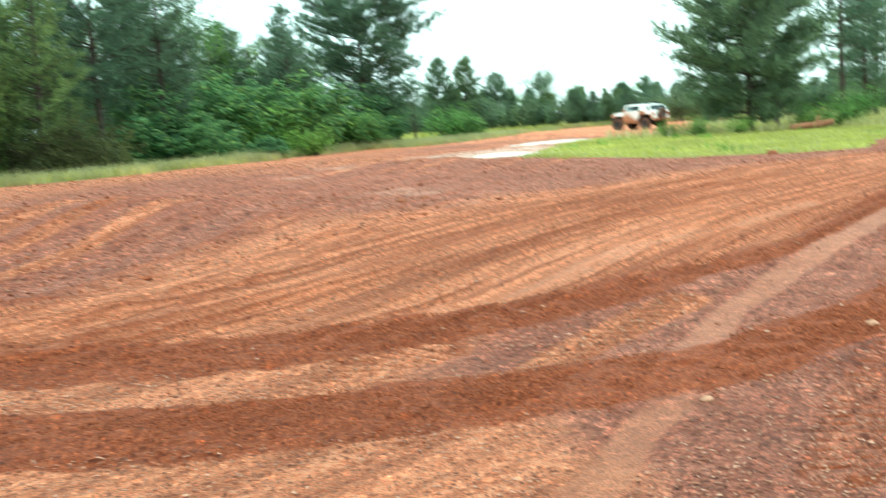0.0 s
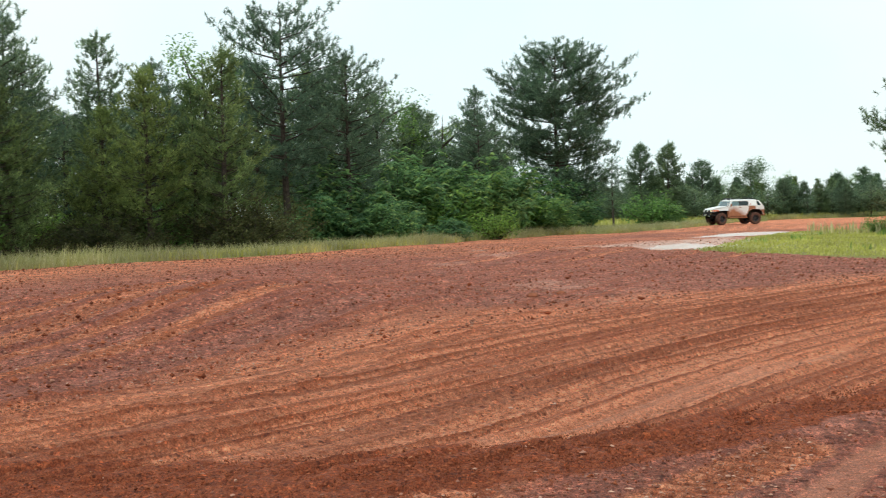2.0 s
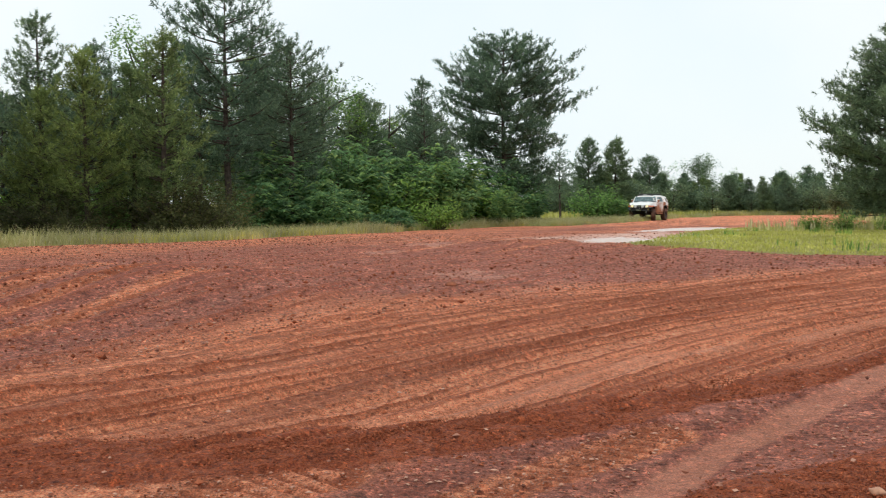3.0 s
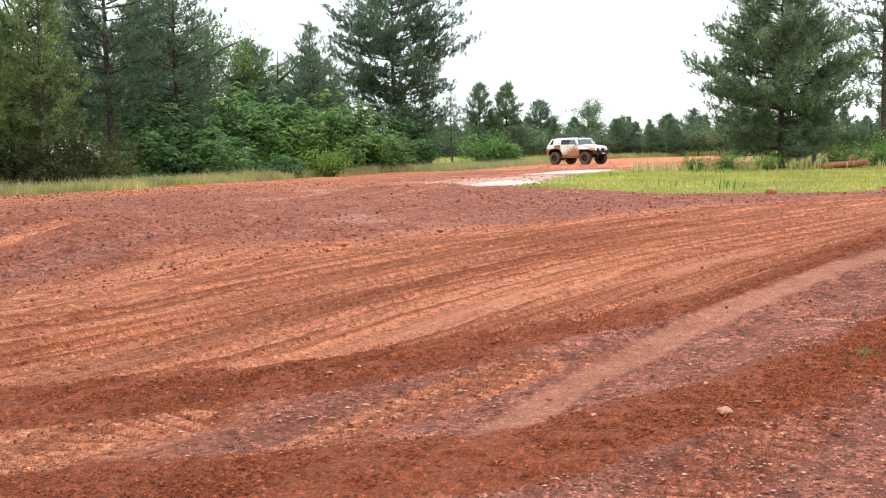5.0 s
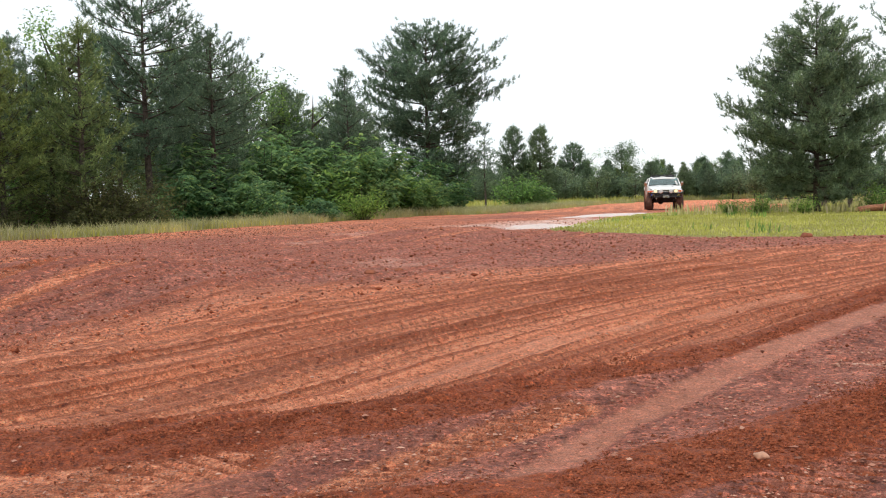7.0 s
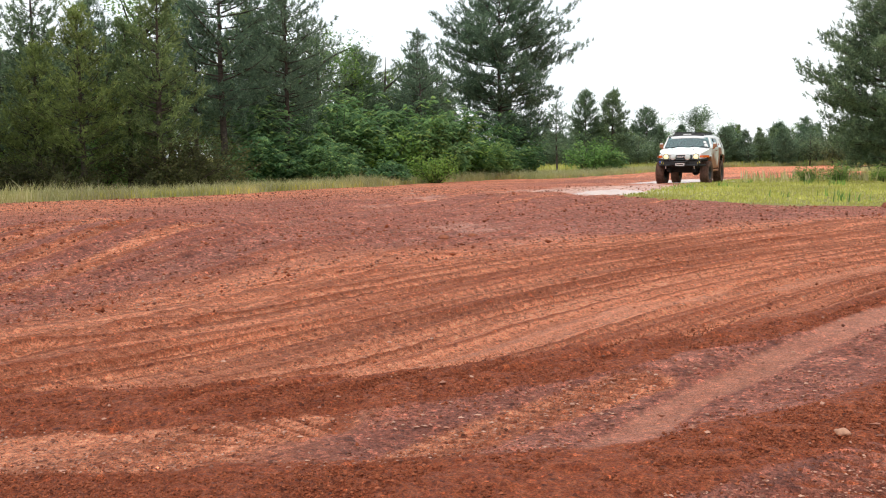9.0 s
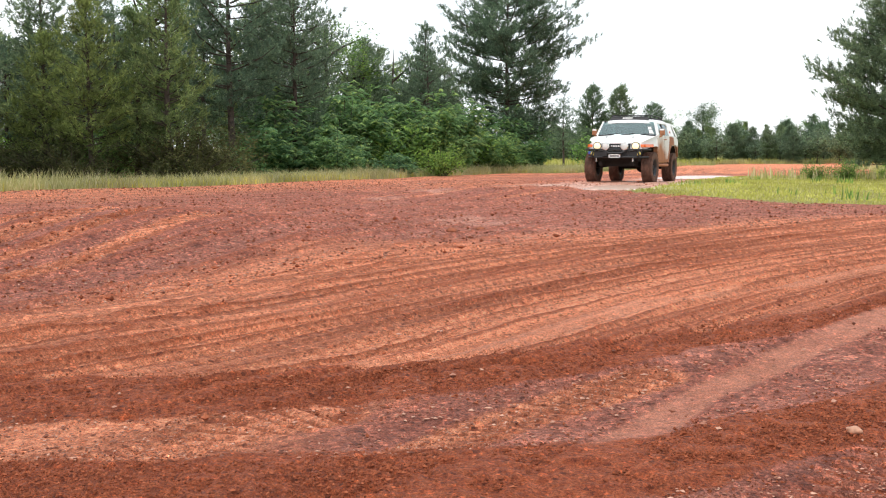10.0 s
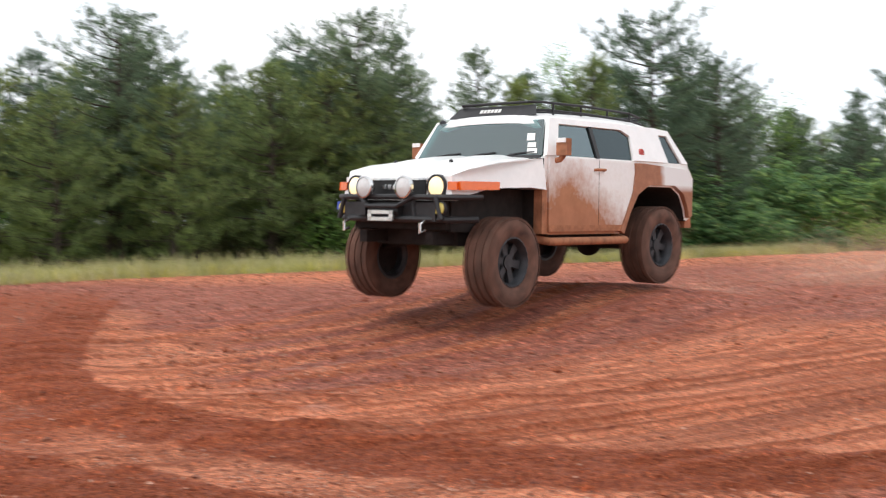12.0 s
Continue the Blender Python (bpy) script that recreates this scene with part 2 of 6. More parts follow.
M_olive = foliage("young_pine_needles", (0.118, 0.168, 0.076), (0.245, 0.325, 0.14), (0.40, 0.475, 0.195))
M_leaf = foliage("broad_leaves", (0.110, 0.209, 0.061), (0.231, 0.396, 0.110), (0.363, 0.517, 0.143))
M_sumac = foliage("shrub_leaves", (0.09, 0.185, 0.085), (0.20, 0.35, 0.15), (0.38, 0.50, 0.17))
# brown-green leaves with the dimness inside the woods put into their colour
M_shade = foliage("shaded_understorey", (0.07, 0.085, 0.04), (0.13, 0.14, 0.065), (0.19, 0.17, 0.085))
M_far = foliage("far_needles", (0.12, 0.175, 0.115), (0.215, 0.30, 0.19), (0.30, 0.39, 0.23), 0.3)
M_grass = foliage("green_grass", (0.46, 0.45, 0.10), (0.62, 0.59, 0.17), (0.74, 0.68, 0.31), 0.6)
M_straw = foliage("seeding_grass", (0.42, 0.40, 0.16), (0.62, 0.55, 0.29), (0.80, 0.71, 0.50), 0.6)
M_clod = plain("clay_clod", (0.24, 0.075, 0.035), 0.9, 0, 0.4, 9.0)


# ---- the ground ----
def value_noise(x, y, seed=0):
    """Smooth noise in 0..1 on arrays."""
    xi, yi = np.floor(x).astype(np.int64), np.floor(y).astype(np.int64)
    u, v = x - xi, y - yi
    u, v = u * u * (3 - 2 * u), v * v * (3 - 2 * v)

    def corner(a, c):
        k = (a * 374761393 + c * 668265263 + seed * 974711) & 0xFFFFFFFF
        k = ((k ^ (k >> 13)) * 1274126177) & 0xFFFFFFFF
        return ((k ^ (k >> 16)) & 0xFFFF) / 65535.0

    return (corner(xi, yi) * (1 - u) + corner(xi + 1, yi) * u) * (1 - v) + (corner(xi, yi + 1) * (1 - u) + corner(xi + 1, yi + 1) * u) * v


def smooth(a, b, v):
    k = np.clip((v - a) / (b - a), 0, 1)
    return k * k * (3 - 2 * k)


def curve_points(points, step=0.5):
    """A smooth line through a few points of the plan."""
    p = np.array(points, float)
    p = np.vstack([2 * p[0] - p[1], p, 2 * p[-1] - p[-2]])
    out = []
    for a, c, d, e in zip(p[:-3], p[1:-2], p[2:-1], p[3:]):
        n = max(2, int(np.linalg.norm(d - c) / step))
        for k in np.linspace(0, 1, n, endpoint=False):
            out.append(0.5 * (2 * c + (d - a) * k + (2 * a - 5 * c + 4 * d - e) * k * k + (3 * c - a - 3 * d + e) * k ** 3))
    out.append(p[-2])
    return np.array(out)


def along(x, y, line, reach):
    """Distance to the side of a line, signed, and the way along it, for points within reach."""
    dist, way = np.full(x.shape, 1e3), np.zeros(x.shape)
    lo, hi = line.min(0) - reach, line.max(0) + reach
    near = np.where((x > lo[0]) & (x < hi[0]) & (y > lo[1]) & (y < hi[1]))[0]
    if not len(near):
        return dist, way
    px, py = x[near], y[near]
    best, bway = np.full(px.shape, 1e3), np.zeros(px.shape)
    run = 0.0
    for a, c in zip(line[:-1], line[1:]):
        d = c - a
        n = np.hypot(*d)
        if n < 1e-6:
            continue
        k = np.clip(((px - a[0]) * d[0] + (py - a[1]) * d[1]) / (n * n), 0, 1)
        ox, oy = px - a[0] - k * d[0], py - a[1] - k * d[1]
        far = np.hypot(ox, oy)
        closer = far < np.abs(best)
        side = np.sign(d[0] * oy - d[1] * ox)
        best = np.where(closer, far * np.where(side == 0, 1, side), best)
        bway = np.where(closer, run + k * n, bway)
        run += n
    dist[near], way[near] = best, bway
    return dist, way


def inside(x, y, poly):
    p = np.array(poly, float)
    c = np.zeros(x.shape, bool)
    for (ax, ay), (bx, by) in zip(p, np.roll(p, -1, 0)):
        hit = ((ay > y) != (by > y)) & (x < (bx - ax) * (y - ay) / (by - ay + 1e-12) + ax)
        c ^= hit
    return c


RISE = ((0, 0), (5.5, .27), (8, .42), (12, .52), (16, .60), (25, .66), (31, .63), (35, .62), (40, .52), (60, .32), (85, .18), (130, .08), (4000, 0))
WINDROW_FAR = curve_points([(-8.5, 13.5), (-6.4, 10.2), (-4.8, 7.95), (-3.4, 6.92), (-2.2, 6.62), (-1.0, 6.5), (0, 6.62), (.6, 6.70), (1.2, 6.88), (1.7, 7.07), (2.3, 7.35), (3.0, 7.76), (3.9, 8.3), (4.6, 8.85), (5.4, 9.75), (7.5, 12.2), (12, 17.3)])
WINDROW_NEAR = curve_points([(-9, 6.2), (-4, 5.5), (-1.2, 5.25), (-.4, 5.22), (.4, 5.25), (1.2, 5.32), (1.9, 5.44), (2.5, 5.62), (3.0, 5.88), (3.5, 6.15), (4.0, 6.47), (4.45, 6.82), (4.9, 7.2), (6.3, 8.7), (10, 12.4)])
PALE_NEAR = curve_points([(.7, 3.4), (1.25, 4.2), (1.8, 4.95), (2.25, 5.8), (2.54, 6.2), (2.76, 6.58), (3.1, 6.98), (3.6, 7.55), (4.3, 8.3), (5.0, 9.0), (5.7, 9.8), (6.5, 10.56), (10, 13.4)])
PALE_FAR = curve_points([(1.15, 7.3), (1.3, 7.38), (1.65, 7.6), (2.03, 8.05), (2.45, 8.6), (2.95, 9.2), (3.5, 9.65), (4.1, 10.0), (5.6, 11.2)])
OUTER = curve_points([(-12, 14.5), (-6.2, 10.6), (-4.2, 8.5), (-2.9, 7.7), (-1.9, 8.2), (-1.2, 8.9), (-.5, 10.0), (.45, 11.2), (1.6, 12.3), (2.94, 13.5), (4.5, 14.7), (6.2, 15.6), (8.3, 17), (10.4, 18.2), (15, 20.8), (25, 25)])
RUT_LINE = curve_points([(-9, 2.6), (-4, 4.8), (-1.3, 6.5), (-.3, 7.5), (.66, 8.5), (1.37, 9.45), (2.2, 10.5), (3.37, 11.75), (4.8, 13.0), (6.7, 14.6), (8.75, 16.4), (15, 20.6), (28, 27)])
DRIVEN = curve_points([(-6.5, 6.8), (-4.3, 8.9), (-3.1, 11.2), (-1.9, 13.9), (-.68, 16.4), (.38, 18.95), (2.92, 24.8), (5.1, 30.5), (7.3, 35.0), (9.6, 40.2), (13, 48.0), (16.8, 58.8), (19, 65), (21, 73), (20, 78), (17.2, 81.5), (17, 85), (21, 87.5), (27, 82)], 0.8)
TREAD_A = curve_points([(1.0, 5.2), (1.4, 5.7), (1.63, 6.05), (1.9, 6.33), (2.25, 6.68), (2.7, 7.05)])
TREAD_B = curve_points([(-.3, 5.3), (.23, 5.66), (.42, 5.85), (.6, 6.15), (.95, 6.36)])
TREAD_C = curve_points([(2.2, 4.0), (2.6, 4.6), (2.98, 5.1), (3.27, 5.4), (3.55, 5.67), (3.85, 6.0), (4.8, 7.3)])
LEFT_RUT = curve_points([(-5.6, 7.2), (-4.6, 8.2), (-4.1, 9.0), (-3.65, 10.4), (-3.0, 12.0), (-2.3, 14.2)])
VERGE = curve_points([(-60, -12), (-24, 5), (-15.5, 13.5), (-12.4, 17.8), (-9.4, 22.6), (-7.0, 27.0), (-4.3, 30.8), (-1.6, 36.5), (.6, 46), (4, 55), (9, 64), (14, 76), (19.2, 90), (26, 104), (46, 112), (110, 122)], 2.0)
WOODS = [tuple(p) for p in VERGE] + [(400, 160), (400, 900), (-900, 900), (-900, -300), (-60, -60)]
PATCH = [(5.7, 26.6), (7.1, 22.3), (7.9, 20.8), (9.5, 20.2), (11.4, 20.6), (13.2, 23.5), (16, 27), (22, 33), (31, 42), (40, 56), (44, 74), (36, 84), (31, 78), (27, 68), (24, 60), (18.5, 55), (14.5, 52), (10.8, 41.5), (7.6, 30.5)]
BACK = [(31, 78), (36, 84), (44, 74), (60, 60), (120, 60), (400, 100), (400, 160), (110, 122), (60, 112), (40, 100), (33, 90)]
PUDDLES = (("puddle", 5.9, 29.0, 1.0, 2.6, 20), ("puddle", 11.5, 47.5, 1.3, 5.0, 32), ("puddle", 14.0, 20.6, 1.2, .7, -30), ("puddle", 4.85, 7.82, .36, .09, 45), ("puddle", 2.0, 27.8, 1.1, .55, 20), ("puddle", 3.4, 29.6, .8, .5, 40))


def base_height(x, y):
    s = np.hypot(x - 1.5, y - .5)
    h = np.interp(s, [a for a, _ in RISE], [b for _, b in RISE])
    h = h + .38 * np.exp(-((x + 1.9) / 2.6) ** 2 - ((y - 13.7) / 1.9) ** 2)
    h = h + .10 * np.exp(-((x - 2.6) / 2.2) ** 2 - ((y - 25.5) / 3.0) ** 2)
    h = h + .5 * np.exp(-((x - 27) / 3.0) ** 2 - ((y - 46) / 2.0) ** 2)
    return h + (value_noise(x * .16, y * .16, 3) - .5) * .07 * smooth(6, 14, s) + (value_noise(x * .05, y * .05, 4) - .5) * .3 * smooth(60, 120, s)


def puddle_depth(x, y):
    d = np.zeros(x.shape)
    for _, cx, cy, rx, ry, turn in PUDDLES:
        a = radians(turn)
        u, v = (x - cx) * math.cos(a) - (y - cy) * math.sin(a), (x - cx) * math.sin(a) + (y - cy) * math.cos(a)
        r = np.hypot(u / rx, v / ry) + (value_noise(x * 1.6, y * 1.6, 9) - .5) * .5
        d = np.maximum(d, smooth(1.35, .55, r))
    return d


def ground_height(x, y):
    x, y = np.atleast_1d(np.asarray(x, float)), np.atleast_1d(np.asarray(y, float))
    h = base_height(x, y)
    for line, width, up in ((WINDROW_FAR, .42, .055), (WINDROW_NEAR, .42, .055)):
        d, _ = along(x, y, line, 2)
        h = h + up * np.exp(-(d / width) ** 2)
    return h - .05 * puddle_depth(x, y)


def ground_z(x, y):
    return float(ground_height(x, y)[0])


def verge_side(x, y):
    d, _ = along(x, y, VERGE, 60)
    return d


def ruts():
    """The parallel tyre tracks that sweep round between the windrow and the gravel."""
    sets = []
    d = np.gradient(RUT_LINE, axis=0)
    side = np.stack([-d[:, 1], d[:, 0]], 1) / np.hypot(d[:, 0], d[:, 1])[:, None]
    for off, w, deep in ((-2.9, .10, .014), (-2.6, .05, .02), (-2.3, .08, .02), (-2.0, .06, .016), (-1.72, .07, .022), (-1.45, .05, .02), (-1.2, .08, .018), (-.95, .05, .016), (-.7, .06, .02), (-.45, .06, .024), (-.2, .07, .018), (.05, .05, .02), (.28, .08, .016), (.55, .06, .022), (.82, .07, .02), (1.1, .08, .016), (1.45, .06, .014), (1.8, .08, .012)):
        sets.append((RUT_LINE + side * off, w, deep))
    return sets


def build_ground():
    ang = np.radians(np.concatenate([np.arange(-44, 46, .18), np.arange(46, 316, 6)]))
    rad = np.concatenate([np.linspace(.5, 2.4, 9), np.geomspace(2.5, 15, 400), np.geomspace(15.15, 62, 110), np.geomspace(66, 4000, 52)])
    A, R = np.meshgrid(ang, rad)
    x, y = (1.5 - np.sin(A) * R).ravel(), (.6 + np.cos(A) * R).ravel()
    s = R.ravel()
    near = smooth(40, 12, s)
    h = ground_height(x, y)
    orange, dark, pale = np.zeros(x.shape), np.zeros(x.shape), np.zeros(x.shape)
    # the churned sweep between windrow and gravel
    dw, _ = along(x, y, WINDROW_FAR, 40)
    do, _ = along(x, y, OUTER, 40)
    sweep = (dw > 0) & (do < .3)
    lay = value_noise(x * .7, y * .7, 72)
    orange = np.maximum(smooth(1.6, -.6, do + (lay - .5) * 1.6) * (dw > 0) * (.90 + .1 * lay), .18 * lay)
    dv = -verge_side(x, y)
    orange = np.maximum(orange, smooth(9, 2, np.abs(dv)) * smooth(14, 20, y) * (.5 + .3 * lay))
    for line, w, deep in ruts():
        d, u = along(x, y, line, 1.5)
        g = np.exp(-(d / w) ** 2) * (dw > 0) * smooth(1.2, .2, do)
        here = (dw > 0) * smooth(1.2, .2, do) * (.35 + .65 * smooth(.25, .6, value_noise(u * .25 + w * 90, d * 0 + 3, 71)))
        g = g * here
        orange = np.maximum(orange, g * .85)
        rim = np.exp(-((np.abs(d) - w * 1.5) / (w * .45)) ** 2) * here
        h = h - 1.5 * deep * g * near + 1.5 * deep * rim * near
        dark = np.maximum(dark, rim * .74)
    for line, w in ((WINDROW_FAR, .30), (WINDROW_NEAR, .28)):
        wob = (value_noise(x * 1.3, y * 1.3, 21) - .5) * .22
        d, _ = along(x, y, line, 3)
        wide = np.interp(x, [-1, 1, 2.3, 3.1, 5], [.37, .35, .28, .20, .17]) if line is WINDROW_FAR else np.interp(x, [1, 2.5, 4, 5], [.42, .34, .27, .27])
        dark = np.maximum(dark, smooth(wide * 1.2, wide * .85, np.abs(d + wob * .6)))
        orange = np.maximum(orange, smooth(1.3, .4, np.abs(d + .6)) * .8 * smooth(1.9, .5, x + (value_noise(x * 1.5, y * 1.5, 74) - .5) * 1.2))
    # the red clay beyond the bend of the far windrow
    bend = smooth(.3, -.3, dw + (lay - .5) * .5) * smooth(-2.2, -3.6, x) * smooth(4.5, 6, y) * smooth(17, 14, y)
    dark = np.maximum(dark, bend * (.45 + .5 * value_noise(x * 1.1, y * 1.1, 75)))
    for line, w in ((TREAD_A, .16), (TREAD_B, .2), (TREAD_C, .17), (LEFT_RUT, .2), (LEFT_RUT + (-.62, .4), .14), (LEFT_RUT + (.55, -.3), .15), (LEFT_RUT + (1.2, -.5), .16), (LEFT_RUT + (-1.3, 1.0), .16)):
        d, u = along(x, y, line, 2)
        g = smooth(w * 1.5, w * .8, np.abs(d))
        chev = np.sin(u * 2 * math.pi / .11 + 22 * d * np.sign(u + 100))
        h = h + g * near * (.010 * chev - .010)
        orange = np.maximum(orange, g * (.72 if line is not TREAD_C else .35))
        # lug shadows painted in: the hollows of the tread take the dark clay colour
        dark = np.maximum(dark, g * smooth(.2, -.6, chev) * (.62 if line is not TREAD_C else .75))
    for off, w in ((-.84, .18), (.84, .18), (-1.5, .10), (-.3, .09), (1.5, .11), (2.1, .12), (-2.4, .12), (3.0, .14), (-3.4, .14)):
        d, u = along(x, y, DRIVEN, 6)
        g = np.exp(-((d - off) / w) ** 2)
        g = g * (.4 + .6 * smooth(.3, .6, value_noise(u * .2, d * 0 + off * 7, 73)))
        orange = np.maximum(orange, g * (.62 + .3 * smooth(16, 24, y)))
        rim = np.exp(-((np.abs(d - off) - w * 1.5) / (w * .5)) ** 2)
        dark = np.maximum(dark, rim * .55 * smooth(60, 34, s))
        h = h - .03 * g * smooth(60, 20, s) + .028 * rim * smooth(60, 20, s)
    for line, w in ((PALE_NEAR, .12), (PALE_FAR, .12)):
        d, _ = along(x, y, line, 2)
        g = smooth(w * 1.35, w * .7, np.abs(d + (value_noise(x * 3, y * 3, 5) - .5) * .06))
        if line is PALE_NEAR:
            g = g * smooth(.2, .5, np.abs(along(x, y, WINDROW_NEAR, 3)[0]))
        pale = np.maximum(pale, g * (.60 + .4 * value_noise(x * 5, y * 5, 6)) * (1 if line is PALE_NEAR else .85))
        dark *= 1 - .9 * g
        h = h - .012 * g * near
    # the wash from the puddle, the far road, the left bank
    wob = (value_noise(x * .5, y * .5, 31) - .5)
    dd, _ = along(x, y, DRIVEN, 14)
    road = smooth(7, 3, np.abs(dd)) * smooth(22, 27, y)
    orange = np.maximum(orange, road * (.55 + .5 * wob))
    far = smooth(55, 70, s)
    orange = np.maximum(orange, far * .8)
    wet = np.clip(smooth(4.5, 1.5, np.abs(dd + 1.2 + 2 * wob)) * smooth(24, 28, y) * smooth(60, 50, y), 0, 1) * (.55 + .9 * wob)
    wet = np.maximum(wet, puddle_depth(x, y) * .9)
    for cx, cy, rx, ry in ((2.0, 16.3, 1.0, 1.2), (.6, 22.0, .8, 1.6), (1.4, 24.5, .9, 1.4), (-3.6, 24.5, 1.6, .5), (-2.05, 7.45, .5, .28), (-3.0, 9.0, .7, .4), (4.85, 7.82, .5, .3), (8.5, 12.9, 1.4, .35)):
        wet = np.maximum(wet, smooth(1.2, .3, np.hypot((x - cx) / rx, (y - cy) / ry) + wob * .5) * .45)
    ragged = (value_noise(x * .8, y * .8, 41) - .5) * 1.2
    side = verge_side(x, y)
    grass = np.where(inside(x + ragged * .6, y + ragged * .6, WOODS), 1.0, 0.0)
    grass = np.maximum(grass, inside(x + ragged * .4, y + ragged * .4, PATCH).astype(float))
    grass = np.maximum(grass, inside(x + ragged, y + ragged, BACK).astype(float))
    grass = np.maximum(grass, smooth(130, 150, s))
    # clods and grain
    lump = value_noise(x * 9, y * 9, 51) * .6 + value_noise(x * 21, y * 21, 52) * .4 - .5
    lump2 = value_noise(x * 3.1, y * 3.1, 53) - .5
    dl, ul = along(x, y, RUT_LINE, 60)
    dl = np.clip(dl, -60, 60)
    streak = value_noise(ul * .8, dl * 7, 54) - .5
    bent = dl + (value_noise(ul * .35, dl * .4, 57) - .5) * .35
    stripe = np.clip(.5 + 1.25 * (.5 * value_noise(ul * .08, bent * 5.2, 55) + .5 * value_noise(ul * .16, bent * 13.0, 56) - .5), 0, 1)
    h = h + near * (streak * .022 + (stripe - .5) * -.02) * np.where(sweep, 1, .25) * (1 - pale)
    h = h + near * (lump * (.014 + .034 * dark) * (1 - pale) * (1 - .8 * wet) + lump2 * .016 * (1 - pale)) * np.where(sweep, .55, 1)
    n_r, n_a = A.shape
    verts = np.stack([x, y, h], 1)
    idx = np.arange(n_r * n_a).reshape(n_r, n_a)
    nxt = np.roll(idx, -1, 1)
    quads = np.stack([idx[:-1], nxt[:-1], nxt[1:], idx[1:]], -1).reshape(-1, 4)[:, ::-1]
    fan = np.stack([nxt[0], idx[0], np.full(n_a, n_r * n_a)], -1)
    verts = np.vstack([verts, [[1.5, .6, float(h[:n_a].mean())]]])
    me = bpy.data.meshes.new("ground")
    me.from_pydata(verts.tolist(), [], quads.tolist() + fan[:, ::-1].tolist())
    me.polygons.foreach_set("use_smooth", [True] * len(me.polygons))
    for name, chans in (("zones", (orange, dark, pale)), ("cover", (grass, wet, np.zeros(x.shape))), ("flow", (ul, dl, stripe))):
        at = me.color_attributes.new(name, "FLOAT_COLOR", "POINT")
        data = np.ones((len(verts), 4), np.float32)
        data[-1, :3] = 0
        for k, c in enumerate(chans):
            data[:-1, k] = np.clip(c, 0, 1) if name != 'flow' else c
        at.data.foreach_set("color", data.ravel())
    me.materials.append(M_ground)
    me.validate()
    ob = new("ground", me)
    if me.polygons[1000].normal.z < 0:
        me.flip_normals()
    tagged(ob, "rutted red clay and gravel ground with tyre tracks", "ground", kind="structure")


build_ground()


def water_material():
    m, nt, b = material("muddy_water")
    n = noise_of(nt, 9.0, 4)
    nt.links.new(ramp(nt, n.outputs["Fac"], [(0.3, (0.58, 0.36, 0.26)), (0.7, (0.68, 0.46, 0.36))]), b.inputs["Base Color"])
    b.inputs["Roughness"].default_value = 0.22
    b.inputs["Specular IOR Level"].default_value = 0.6
    bump(nt, b, n.outputs["Fac"], 0.5, 0.03)
    return m


M_water = water_material()


def build_puddles():
    for name, cx, cy, rx, ry, turn in PUDDLES:
        a = radians(turn)
        pts = []
        for k in range(72):
            th = k / 72 * 2 * math.pi
            r = 1.12 + .22 * (noise.noise(Vector((math.cos(th) * 1.3, math.sin(th) * 1.3, cx))))
            u, v = rx * r * math.cos(th), ry * r * math.sin(th)
            pts.append((u * math.cos(a) + v * math.sin(a), -u * math.sin(a) + v * math.cos(a)))
        level = float(base_height(np.array([cx]), np.array([cy]))[0]) - .022
        bm = bmesh.new()
        top = [bm.verts.new((px, py, 0)) for px, py in pts]
        low = [bm.verts.new((px, py, -.05)) for px, py in pts]
        bm.faces.new(top)
        for k in range(72):
            bm.faces.new((top[k], low[k], low[(k + 1) % 72], top[(k + 1) % 72]))
        bmesh.ops.recalc_face_normals(bm, faces=bm.faces)
        me = bpy.data.meshes.new("puddle")
        bm.to_mesh(me)
        bm.free()
        me.materials.append(M_water)
        ob = new("puddle", me)
        ob.location = (cx, cy, level)
        tagged(ob, "shallow muddy rain puddle on the red clay", "puddle", kind="structure")


build_puddles()


# ---- plants ----
def mesh_from(name, verts, faces, mat, smooth_shade=False):
    me = bpy.data.meshes.new(name)
    me.from_pydata(np.asarray(verts).tolist(), [], faces if isinstance(faces, list) else faces.tolist())
    me.materials.append(mat)
    if smooth_shade:
        me.polygons.foreach_set("use_smooth", [True] * len(me.polygons))
    return me


def limb(verts, faces, path, radii, sides=6):
    """A tapered round limb along a path, added to lists."""
    start = len(verts)
    path = [Vector(p) for p in path]
    for k, p in enumerate(path):
        d = (path[min(k + 1, len(path) - 1)] - path[max(k - 1, 0)]).normalized()
        a = d.orthogonal().normalized()
        c = d.cross(a)
        for j in range(sides):
            th = j / sides * 2 * math.pi
            verts.append(p + (a * math.cos(th) + c * math.sin(th)) * radii[k])
    for k in range(len(path) - 1):
        for j in range(sides):
            i, n = start + k * sides + j, start + k * sides + (j + 1) % sides
            faces.append((i, n, n + sides, i + sides))


def tuft_faces(rng, centres, outward, count, length, width):
    """Needle brushes: count thin blades set along a short shoot at every centre. Returns vertices and faces."""
    n = len(centres)
    o = outward[:, None]
    d = o * .55 + rng.normal(size=(n, count, 3)) * .5
    d /= np.linalg.norm(d, axis=2, keepdims=True)
    side = np.cross(d, rng.normal(size=(n, count, 3)))
    side /= np.linalg.norm(side, axis=2, keepdims=True) + 1e-9
    ln = length * rng.uniform(.6, 1.15, (n, count, 1))
    c = centres[:, None] + o * rng.uniform(-.5, .6, (n, count, 1)) * length
    v = np.stack([c + side * width * .5, c - side * width * .5, c + d * ln], 2).reshape(-1, 3)
    return v, np.arange(len(v)).reshape(-1, 3)


